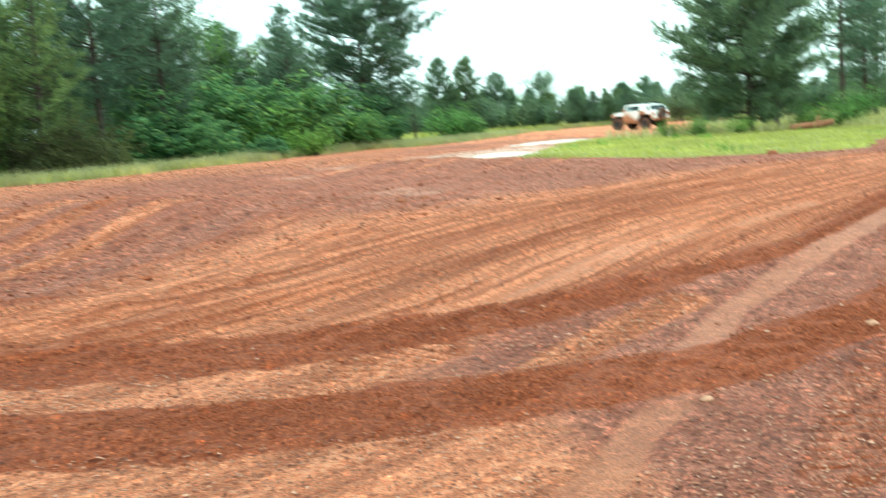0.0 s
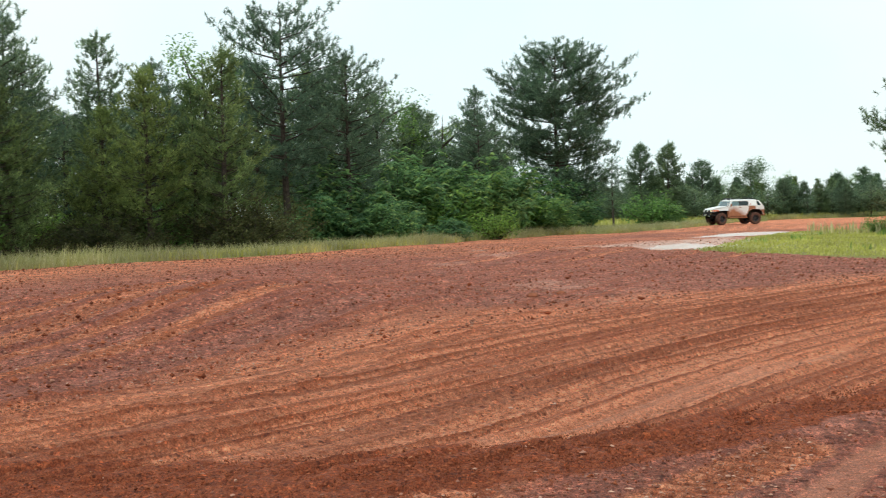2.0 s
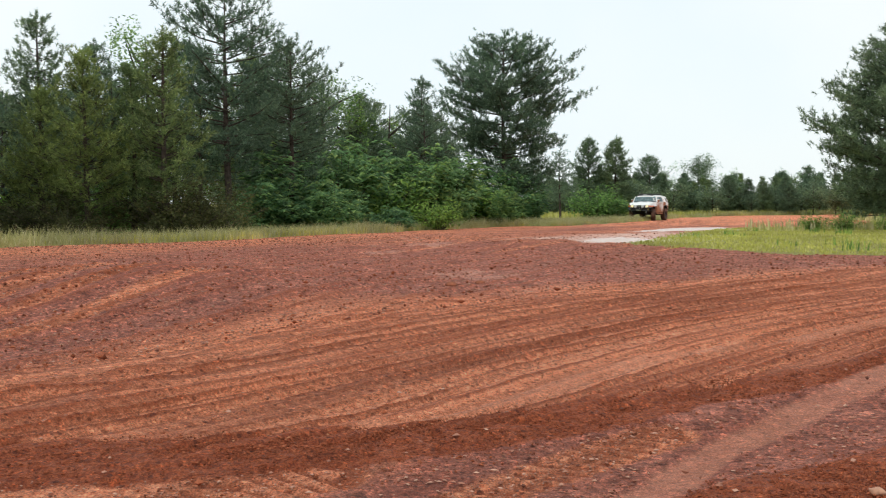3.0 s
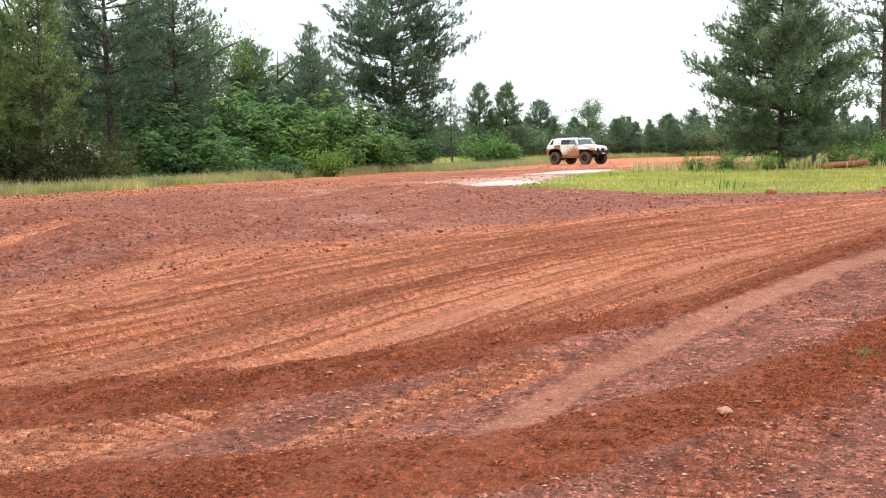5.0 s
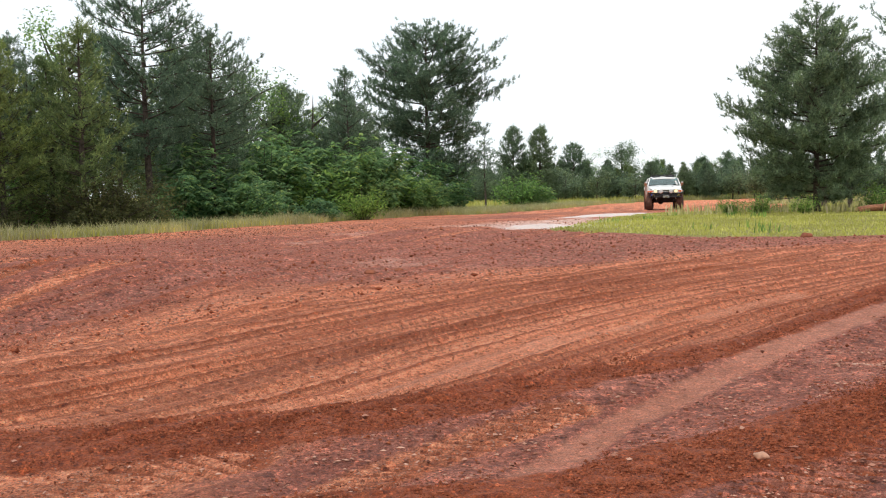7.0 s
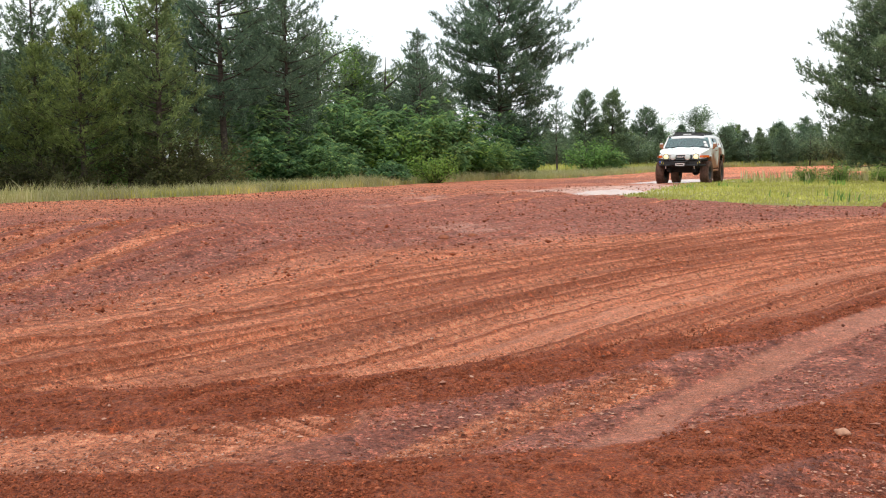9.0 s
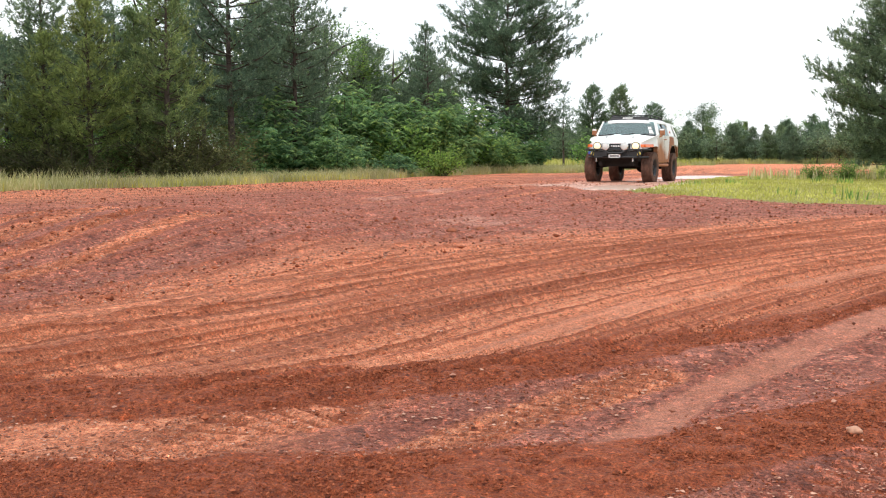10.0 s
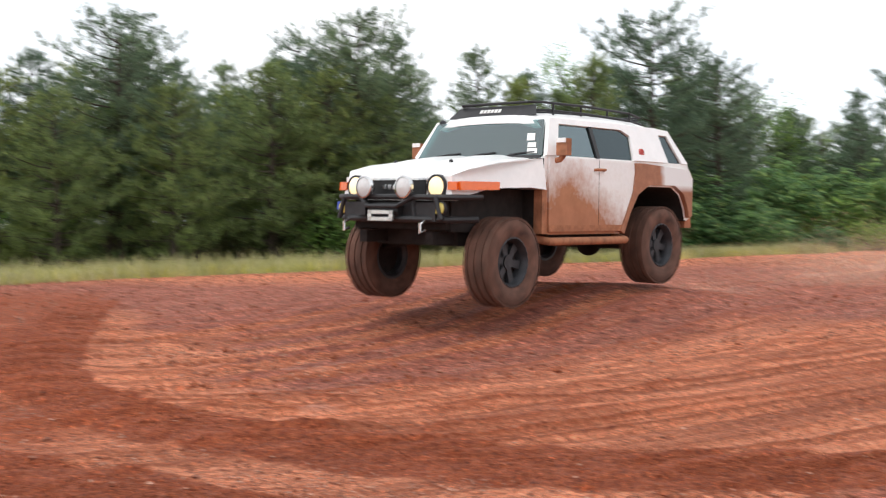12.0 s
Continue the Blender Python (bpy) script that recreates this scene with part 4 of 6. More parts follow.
M_glass = glass_material("windscreen_glass", (0.42, 0.58, 0.57), 0.15)
M_tint = glass_material("tinted_glass", (0.10, 0.11, 0.13), 0.03)
M_orange = lamp_material("orange_lens", (0.85, 0.16, 0.02), 0)
M_red = lamp_material("red_lens", (0.5, 0.03, 0.02), 0)
M_head = lamp_material("headlight_lens", (0.85, 0.72, 0.42), 0.8)
M_aux = lamp_material("lamp_lens", (0.72, 0.74, 0.74), 0)
M_fog = lamp_material("fog_lens", (0.6, 0.5, 0.12), 0)
M_blue = plain("blue_plastic", (0.05, 0.10, 0.45), 0.5)
M_label = plain("white_sticker", (0.8, 0.8, 0.78), 0.6, 0, 0.1)
M_seat = plain("dark_seat_cloth", (0.035, 0.035, 0.037), 0.9)


def part(name, bm, mat, parent, label="", bevel=0.0, smooth_shade=True):
    if bevel:
        sharp = [e for e in bm.edges if len(e.link_faces) == 2 and e.calc_face_angle(0) > .5]
        bmesh.ops.bevel(bm, geom=sharp, offset=bevel, segments=2, profile=.6, affect="EDGES", clamp_overlap=True)
    bmesh.ops.recalc_face_normals(bm, faces=bm.faces)
    me = bpy.data.meshes.new(name)
    bm.to_mesh(me)
    bm.free()
    me.materials.append(mat)
    if smooth_shade:
        me.polygons.foreach_set("use_smooth", [True] * len(me.polygons))
        me.set_sharp_from_angle(angle=radians(38))
    ob = new(name, me)
    ob.parent = parent
    if label:
        ob["label"] = label
    return ob


def box(bm, x0, x1, y0, y1, z0, z1):
    v = [bm.verts.new((x, y, z)) for z in (z0, z1) for x, y in ((x0, y0), (x1, y0), (x1, y1), (x0, y1))]
    for f in ((0, 1, 2, 3), (4, 5, 6, 7), (0, 1, 5, 4), (1, 2, 6, 5), (2, 3, 7, 6), (3, 0, 4, 7)):
        bm.faces.new([v[i] for i in f])
    return v


def slab(bm, corners, thick):
    """A plate through coplanar corners, thickened to both sides along its normal."""
    c = [Vector(p) for p in corners]
    n = (c[1] - c[0]).cross(c[-1] - c[0]).normalized() * thick / 2
    a = [bm.verts.new(p + n) for p in c]
    b = [bm.verts.new(p - n) for p in c]
    bm.faces.new(a)
    bm.faces.new(b[::-1])
    for k in range(len(c)):
        j = (k + 1) % len(c)
        bm.faces.new((a[k], b[k], b[j], a[j]))


def prism(bm, profile, x0, x1):
    """A (y, z) outline drawn out from x0 to x1."""
    a = [bm.verts.new((x0, y, z)) for y, z in profile]
    b = [bm.verts.new((x1, y, z)) for y, z in profile]
    bm.faces.new(a)
    bm.faces.new(b[::-1])
    for k in range(len(a)):
        j = (k + 1) % len(a)
        bm.faces.new((a[k], b[k], b[j], a[j]))


def tube(bm, path, radius, sides=8, closed=False):
    path = [Vector(p) for p in path]
    rings = []
    for k, p in enumerate(path):
        d = (path[min(k + 1, len(path) - 1)] - path[max(k - 1, 0)]).normalized()
        a = d.orthogonal().normalized()
        c = d.cross(a)
        rings.append([bm.verts.new(p + (a * math.cos(t) + c * math.sin(t)) * radius) for t in (j / sides * 2 * math.pi for j in range(sides))])
    for r0, r1 in zip(rings, rings[1:]):
        # align the rings so that the tube doesn't twist
        off = min(range(sides), key=lambda o: sum((r0[j].co - r1[(j + o) % sides].co).length for j in range(sides)))
        r1[:] = r1[off:] + r1[:off]
        for j in range(sides):
            bm.faces.new((r0[j], r0[(j + 1) % sides], r1[(j + 1) % sides], r1[j]))
    bm.faces.new(rings[0][::-1])
    bm.faces.new(rings[-1])


def turned(bm, profile, axis="x", centre=(0, 0, 0), sides=40, closed=True):
    """A (radius, along) outline turned round an axis."""
    rings = []
    for t in (j / sides * 2 * math.pi for j in range(sides)):
        ring = []
        for r, u in profile:
            p = (u, r * math.cos(t), r * math.sin(t)) if axis == "x" else (r * math.cos(t), u, r * math.sin(t))
            ring.append(bm.verts.new(Vector(p) + Vector(centre)))
        rings.append(ring)
    n = len(profile)
    for k in range(sides):
        a, b = rings[k], rings[(k + 1) % sides]
        for j in range(n if closed else n - 1):
            i = (j + 1) % n
            if (a[j].co - b[j].co).length < 1e-6 and (a[i].co - b[i].co).length < 1e-6:
                continue
            bm.faces.new((a[j], b[j], b[i], a[i]))
    bmesh.ops.remove_doubles(bm, verts=bm.verts, dist=1e-5)


def ball(bm, centre, r, squash=(1, 1, 1)):
    made = bmesh.ops.create_uvsphere(bm, u_segments=14, v_segments=9, radius=r)
    for v in made["verts"]:
        v.co = Vector((v.co.x * squash[0], v.co.y * squash[1], v.co.z * squash[2])) + Vector(centre)


def bm_():
    return bmesh.new()


def build_wheel(car, name, x, y, z):
    """A muddy off-road wheel; its outer face looks towards the side it sits on."""
    s = 1 if x > 0 else -1
    wheel = new(name)
    wheel.parent = car
    wheel.empty_display_size = .2
    wheel.matrix_basis = pose(x, y, z)
    bm = bm_()
    prof = [(.245, -.13), (.30, -.155), (.37, -.16), (.412, -.145), (.425, -.115), (.425, .115), (.412, .145), (.37, .16), (.30, .155), (.245, .13)]
    turned(bm, [(r, u * s) for r, u in prof], "x", sides=48)
    part("tyre", bm, M_tyre, wheel, "wide off-road tyre caked with red mud")
    # tread blocks and shoulder lugs
    bm = bm_()
    for k in range(36):
        t = k / 36 * 2 * math.pi
        for u, w, off in ((-.125, .05, 0), (-.045, .06, .5), (.045, .06, 0), (.125, .05, .5)):
            a = t + off * 2 * math.pi / 36
            m = Matrix.Rotation(a, 4, "X")
            v = []
            for zz in (.418, .440):
                for xx, yy in ((-w / 2, -.024), (w / 2, -.024), (w / 2, .024), (-w / 2, .024)):
                    v.append(bm.verts.new(m @ Vector((u + xx * .92, yy, zz))))
            for f in ((4, 5, 6, 7), (0, 1, 5, 4), (1, 2, 6, 5), (2, 3, 7, 6), (3, 0, 4, 7)):
                bm.faces.new([v[i] for i in f])
    tread = part("tread", bm, M_tyre, wheel, "worn tread blocks filled with mud")
    tread["kind"] = "stuff"
    bm = bm_()
    rimp = [(.25, -.13), (.25, .13), (.235, .135), (.215, .10), (.205, .06), (.19, -.10), (.22, -.13)]
    turned(bm, [(r, u * s) for r, u in rimp], "x", sides=40)
    turned(bm, [(.0001, .075 * s), (.07, .075 * s), (.075, .03 * s), (.0001, .03 * s)], "x", sides=20)
    for k in range(6):
        t = k / 6 * 2 * math.pi
        m = Matrix.Rotation(t, 4, "X")
        pts = [(-.03, .05), (.03, .05), (.045, .21), (-.045, .21)]
        f = [bm.verts.new(m @ Vector((.062 * s, a, b))) for a, b in pts]
        g = [bm.verts.new(m @ Vector((.02 * s, a, b))) for a, b in pts]
        bm.faces.new(f)
        bm.faces.new(g[::-1])
        for j in range(4):
            bm.faces.new((f[j], g[j], g[(j + 1) % 4], f[(j + 1) % 4]))
    for k in range(24):
        t = k / 24 * 2 * math.pi
        ball(bm, (.133 * s, .238 * math.cos(t), .238 * math.sin(t)), .011)
    part("rim", bm, M_rim, wheel, "black bead-lock rim with mud in the spokes")
    bm = bm_()
    turned(bm, [(.0001, .012 * s), (.195, .012 * s), (.195, -.02 * s), (.0001, -.02 * s)], "x", sides=24)
    part("brake_disc", bm, M_under, wheel)
    return wheel


def side_point(y, z, s):
    """A point on the cabin's side, which leans in towards the roof."""
    k = (z - 1.36) / (1.76 - 1.36)
    return (s * (.895 - .14 * k), y, z)


def build_car():
    car = new("off_road_car")
    car.empty_display_size = .5
    tagged(car, "white lifted off-road car, roof rack, flanks caked in red mud", "car")

    # tub: from the windscreen back to the tail, with the rear wheel arches cut out
    bm = bm_()
    prof = [(.80, .60), (.80, 1.34), (.74, 1.375), (-1.97, 1.37), (-2.05, 1.25), (-2.05, .74), (-1.98, .70), (-1.93, .72), (-1.90, .84), (-1.80, 1.00), (-1.62, 1.09), (-1.08, 1.09), (-.86, .98), (-.72, .78), (-.62, .57), (.72, .57)]
    prism(bm, prof, -.895, .895)
    body = part("body", bm, M_paint, car, "white body with mud sprayed up the sides", .035)
    body.data.materials.append(M_under)
    for f in body.data.polygons:
        if abs(f.normal.x) < .35 and f.normal.z < .2 and f.center.y < -.6 and f.center.y > -1.97 or f.normal.y > .6:
            f.material_index = 1
    bm = bm_()
    box(bm, -.70, .70, -1.9, .8, .50, .62)
    box(bm, -.62, .62, .75, 1.95, .62, 1.02)
    box(bm, -.50, -.40, -1.9, 2.0, .48, .60)
    box(bm, .40, .50, -1.9, 2.0, .48, .60)
    box(bm, -.55, .55, 1.2, 1.7, .46, .62)
    box(bm, -.25, .25, -1.1, .3, .42, .50)
    part("underbody", bm, M_under, car, "dark underbody and chassis rails", .02)
    for s in (-1, 1):
        bm = bm_()
        box(bm, s * .60, s * .64, .78, 1.90, .60, 1.06)
        part("inner_arch", bm, M_under, car)
        bm = bm_()
        box(bm, s * .62, s * .80, .755, .815, .58, 1.05)
        part("arch_liner", bm, M_under, car, "dark rear of the wheel arch", .01)
        bm = bm_()
        box(bm, s * .80, s * .905, .76, .835, .58, 1.10)
        part("sill_end", bm, M_mud, car, "mud-caked edge behind the front wheel", .015)

    # hood and front wings
    bm = bm_()
    rows = []
    for y, z in ((.80, 1.345), (1.1, 1.325), (1.5, 1.275), (1.85, 1.205), (1.96, 1.17), (2.00, 1.12)):
        row = []
        for k in range(-6, 7):
            x = k / 6 * .70
            edge = abs(k) / 6
            row.append(bm.verts.new((x, y - .05 * edge ** 4 * (1 if y > 1.8 else 0), z + .025 * (1 - edge ** 2) + (.018 if .25 < edge < .6 and y < 1.9 else 0))))
        rows.append(row)
    for a, b in zip(rows, rows[1:]):
        for k in range(12):
            bm.faces.new((a[k], a[k + 1], b[k + 1], b[k]))
    top = list(bm.faces)
    ext = bmesh.ops.extrude_face_region(bm, geom=top)
    for v in [g for g in ext["geom"] if isinstance(g, bmesh.types.BMVert)]:
        v.co.z -= .05
    part("hood", bm, M_roofpaint, car, "white sloping hood")
    for x in (-.38, .38):
        bm = bm_()
        ball(bm, (x, 1.62, 1.285), .022)
        part("washer_jet", bm, M_black, car)
    for s in (-1, 1):
        bm = bm_()
        wing = [(.79, 1.335), (1.1, 1.315), (1.5, 1.265), (1.85, 1.195), (1.98, 1.13), (2.0, .96), (1.93, .93), (1.80, .97), (1.66, 1.02), (1.05, 1.04), (.90, 1.03), (.79, 1.02)]
        a = [bm.verts.new((s * .66, y, z)) for y, z in wing]
        b = [bm.verts.new((s * (.925 if z > .9 else .91) - s * (.19 if y > 1.9 else .07 if y > 1.75 else 0) - s * (.045 if z > 1.12 else 0), y, z)) for y, z in wing]
        bm.faces.new(a)
        bm.faces.new(b[::-1])
        for k in range(len(wing)):
            j = (k + 1) % len(wing)
            bm.faces.new((a[k], b[k], b[j], a[j]))
        wing_ob = part("front_wing", bm, M_roofpaint, car, "white flared front wing cut high over the wheel", .03)
        bm = bm_()
        slab(bm, [(s * .940, 1.56, 1.08), (s * .945, 1.57, 1.005), (s * .815, 1.975, .995), (s * .802, 1.975, 1.08)], .045)
        slab(bm, [(s * .69, 2.0, 1.0), (s * .69, 2.0, 1.078), (s * .79, 1.985, 1.078), (s * .795, 1.985, 1.0)], .025)
        part("turn_signal", bm, M_orange, wing_ob, "orange wrap-round turn signal", .008)

    # grille, lamps
    bm = bm_()
    box(bm, -.72, .72, 1.90, 1.985, .90, 1.13)
    face = part("front_panel", bm, M_roofpaint, car, "white front panel round grille and headlights", .02)
    bm = bm_()
    box(bm, -.40, .40, 1.985, 2.005, .955, 1.095)
    part("grille", bm, M_black, face, "black grille", .01)
    bm = bm_()
    for k in range(5):
        box(bm, -.16 + k * .068, -.112 + k * .068, 2.006, 2.018, 1.005, 1.05)
    part("badge", bm, M_chrome, face, "plain silver letter bars on the grille")
    bm = bm_()
    box(bm, -.44, .44, 1.99, 2.02, 1.095, 1.115)
    part("grille_trim", bm, M_chrome, face, "", .006)
    for s in (-1, 1):
        bm = bm_()
        turned(bm, [(.0001, 2.045), (.06, 2.04), (.095, 2.02), (.105, 1.98), (.0001, 1.98)], "y", (s * .55, 0, 1.03), 28, False)
        part("headlight", bm, M_head, face, "round glowing headlight")
        bm = bm_()
        turned(bm, [(.098, 2.02), (.118, 2.02), (.118, 1.97), (.098, 1.97)], "y", (s * .55, 0, 1.03), 28)
        part("headlight_ring", bm, M_black, face, "dark ring round the headlight")

    # bumper of black tubes with winch, driving lamps and fog lamps
    bumper = new("bumper")
    bumper.parent = car
    bumper["label"] = "black tubular winch bumper"
    bm = bm_()
    tube(bm, [(-.93, 1.78, .93), (-.80, 1.98, .93), (-.55, 2.12, .93), (.55, 2.12, .93), (.80, 1.98, .93), (.93, 1.78, .93)], .028)
    part("top_tube", bm, M_black, bumper)
    bm = bm_()
    tube(bm, [(-.85, 1.75, .72), (-.70, 2.02, .72), (-.45, 2.13, .72), (.45, 2.13, .72), (.70, 2.02, .72), (.85, 1.75, .72)], .032)
    part("lower_tube", bm, M_black, bumper)
    for x in (-.62, -.32, .32, .62):
        bm = bm_()
        tube(bm, [(x, 2.10, .93), (x * 1.12, 2.10, .72)], .024)
        part("upright", bm, M_black, bumper)
    bm = bm_()
    tube(bm, [(-.36, 2.13, .93), (-.20, 2.19, .84), (.20, 2.19, .84), (.36, 2.13, .93)], .024)
    part("hoop", bm, M_black, bumper)
    bm = bm_()
    box(bm, -.62, .62, 1.93, 2.10, .70, .88)
    part("winch_plate", bm, M_black, bumper, "", .02)
    winch = new("winch")
    winch.parent = car
    winch["label"] = "winch with a chrome fairlead"
    bm = bm_()
    tube(bm, [(-.20, 2.13, .80), (.20, 2.13, .80)], .055, 14)
    part("drum", bm, M_black, winch)
    bm = bm_()
    box(bm, -.17, .17, 2.19, 2.215, .70, .735)
    box(bm, -.17, .17, 2.19, 2.215, .765, .80)
    box(bm, -.17, -.12, 2.19, 2.215, .70, .80)
    box(bm, .12, .17, 2.19, 2.215, .70, .80)
    part("fairlead", bm, M_chrome, winch, "chrome fairlead", .012)
    bm = bm_()
    box(bm, .22, .36, 2.13, 2.20, .75, .88)
    part("control_box", bm, M_black, winch, "", .015)
    for s in (-1, 1):
        lamp = new("driving_lamp")
        lamp.parent = car
        lamp["label"] = "large round driving lamp"
        bm = bm_()
        turned(bm, [(.0001, 2.20), (.05, 2.197), (.098, 2.175), (.098, 2.165), (.0001, 2.165)], "y", (s * .27, 0, 1.025), 28, False)
        part("lens", bm, M_aux, lamp)
        bm = bm_()
        turned(bm, [(.096, 2.185), (.110, 2.18), (.112, 2.15), (.07, 2.09), (.0001, 2.085), (.0001, 2.16), (.096, 2.163)], "y", (s * .27, 0, 1.025), 28, False)
        part("housing", bm, M_chrome, lamp, "silver lamp housing")
        bm = bm_()
        tube(bm, [(s * .27, 2.12, .93), (s * .27, 2.12, .97)], .018)
        part("bracket", bm, M_black, lamp)
        fog = new("fog_lamp")
        fog.parent = car
        bm = bm_()
        turned(bm, [(.0001, 2.10), (.055, 2.095), (.062, 2.07), (.04, 2.02), (.0001, 2.02)], "y", (s * .66, 0, .82), 20, False)
        part("lens", bm, M_fog, fog)
        bm = bm_()
        turned(bm, [(.06, 2.085), (.072, 2.08), (.07, 2.05), (.06, 2.05)], "y", (s * .66, 0, .82), 20)
        part("bezel", bm, M_black, fog)
        bm = bm_()
        tube(bm, [(s * .52, 2.13, .62), (s * .52, 2.2, .60), (s * .52, 2.2, .68), (s * .52, 2.14, .70)], .016)
        part("tow_shackle", bm, M_chrome, bumper, "grey tow shackle")
    bm = bm_()
    box(bm, .70, .80, 1.99, 2.04, .80, .88)
    part("blue_cap", bm, M_blue, bumper, "blue plastic lamp cover", .012)

    # cabin: pillars and panels on leaning planes, panes between them
    for s in (-1, 1):
        def pl(*yz):
            return [side_point(y, z, s) for y, z in yz]

        bm = bm_()
        slab(bm, pl((.78, 1.365), (.60, 1.365), (.44, 1.70), (.57, 1.76)), .05)
        slab(bm, pl((.57, 1.76), (.44, 1.70), (-.70, 1.70), (-.85, 1.64), (-1.1, 1.76)), .05)
        part("pillar", bm, M_roofpaint, car, "white windscreen pillar and roof rail", .006)
        bm = bm_()
        slab(bm, pl((-.10, 1.365), (-.16, 1.365), (-.15, 1.70), (-.09, 1.70)), .045)
        part("door_pillar", bm, M_black, car)
        bm = bm_()
        slab(bm, pl((-.80, 1.365), (-1.52, 1.365), (-1.46, 1.68), (-1.40, 1.76), (-1.1, 1.76), (-.85, 1.64)), .05)
        part("rear_quarter", bm, M_roofpaint, car, "wide white rear quarter panel", .006)
        bm = bm_()
        slab(bm, pl((-1.82, 1.365), (-1.95, 1.365), (-1.70, 1.74), (-1.40, 1.76), (-1.46, 1.68), (-1.64, 1.68)), .05)
        part("rear_pillar", bm, M_roofpaint, car, "", .006)
        door = new("door")
        door.parent = car
        bm = bm_()
        slab(bm, [(s * .905, .74, .60), (s * .905, -.60, .60), (s * .905, -.74, .80), (s * .905, -.86, 1.0), (s * .905, -.80, 1.355), (s * .905, .74, 1.355)], .03)
        part("door_panel", bm, M_paint, door, "white door half covered in dried red mud", .008)
        bm = bm_()
        slab(bm, [(s * .9205, -.13, .61), (s * .9205, -.134, .61), (s * .9205, -.134, 1.35), (s * .9205, -.13, 1.35)], .003)
        part("door_gap", bm, M_under, door)
        bm = bm_()
        box(bm, s * .922, s * .928, -.60, .74, .60, .665)
        part("lower_trim", bm, M_mud, door)
        bm = bm_()
        tube(bm, [(s * .92, -.04, 1.245), (s * .955, -.06, 1.25), (s * .955, -.20, 1.25), (s * .92, -.22, 1.245)], .014)
        part("door_handle", bm, M_mud, door, "muddy door handle")
        bm = bm_()
        slab(bm, pl((.58, 1.37), (-.09, 1.37), (-.09, 1.69), (.44, 1.69)), .008)
        part("front_side_window", bm, M_glass, door, "clear side window", smooth_shade=False)
        bm = bm_()
        slab(bm, pl((-.17, 1.37), (-.79, 1.37), (-.84, 1.63), (-.70, 1.69), (-.16, 1.69)), .008)
        part("rear_side_window", bm, M_tint, door, "dark tinted side window", smooth_shade=False)
        bm = bm_()
        slab(bm, pl((-1.53, 1.37), (-1.81, 1.37), (-1.64, 1.67), (-1.47, 1.67)), .008)
        part("quarter_window", bm, M_tint, car, "dark tinted quarter window", smooth_shade=False)
        bm = bm_()
        turned(bm, [(.0001, s * .892), (.05, s * .892), (.056, s * .86), (.0001, s * .86)], "x", (0, -1.0, 1.46), 20)
        part("round_badge", bm, M_red, car, "round red and dark badge on the rear quarter")
        # mirror
        mirror = new("mirror")
        mirror.parent = car
        bm = bm_()
        box(bm, s * .94, s * 1.07, .58, .66, 1.37, 1.54)
        part("mirror_shell", bm, M_mud, mirror, "mirror shell brown with mud", .03)
        bm = bm_()
        box(bm, s * .95, s * 1.06, .655, .672, 1.50, 1.545)
        part("mirror_cap", bm, M_roofpaint, mirror, "", .008)
        bm = bm_()
        tube(bm, [(s * .90, .63, 1.32), (s * .96, .62, 1.33), (s * 1.0, .61, 1.38)], .03)
        part("mirror_arm", bm, M_mud, mirror)
        # step bar
        bm = bm_()
        tube(bm, [(s * .70, .78, .54), (s * .90, .70, .50), (s * .92, .55, .50), (s * .92, -.55, .50), (s * .90, -.68, .50), (s * .72, -.72, .54)], .042, 10)
        part("step_bar", bm, M_mud, car, "tubular side step caked with mud")
        # rear arch flare
        bm = bm_()
        arch = [(-.58, .57), (-.70, .80), (-.85, 1.00), (-1.08, 1.11), (-1.62, 1.11), (-1.81, 1.02), (-1.91, .86), (-1.95, .74)]
        over = [(-1.95, .74), (-2.045, .76), (-2.045, 1.20), (-1.96, 1.30), (-1.0, 1.345), (-.84, 1.345), (-.78, 1.02), (-.66, .80), (-.54, .60)]
        flare = arch + over[1:]
        a = [bm.verts.new((s * .89, y, z)) for y, z in flare]
        b = [bm.verts.new((s * (.955 if k < len(arch) else .935), y, z)) for k, (y, z) in enumerate(flare)]
        bm.faces.new(a)
        bm.faces.new(b[::-1])
        for k in range(len(flare)):
            j = (k + 1) % len(flare)
            bm.faces.new((a[k], b[k], b[j], a[j]))
        part("rear_flare", bm, M_flare, car, "flared rear arch, brown with mud at the front", .015)
        bm = bm_()
        box(bm, s * .74, s * .90, -2.075, -2.03, 1.02, 1.22)
        part("tail_light", bm, M_red, car, "red tail light", .012)
        # rear axle arm and shock
        bm = bm_()
        tube(bm, [(s * .55, 1.34, .95), (s * .66, 1.30, .48)], .035)
        part("shock_absorber", bm, M_chrome, car, "muddy shock absorber")
        bm = bm_()
        tube(bm, [(s * .30, 1.34, .50), (s * .80, 1.345, .42)], .04)
        part("front_arm", bm, M_under, car)
    # roof
    bm = bm_()
    rows = []
    for y, z, w in ((.62, 1.735, .72), (.56, 1.785, .752), (.2, 1.825, .768), (-.6, 1.845, .772), (-1.2, 1.83, .768), (-1.55, 1.79, .755), (-1.73, 1.73, .72)):
        rows.append([bm.verts.new((k / 5 * w, y, z + .03 * (1 - (k / 5) ** 2) - .07 * (abs(k) == 5) - .015 * (abs(k) == 4))) for k in range(-5, 6)])
    for a, b in zip(rows, rows[1:]):
        for k in range(10):
            bm.faces.new((a[k], a[k + 1], b[k + 1], b[k]))
    ext = bmesh.ops.extrude_face_region(bm, geom=list(bm.faces))
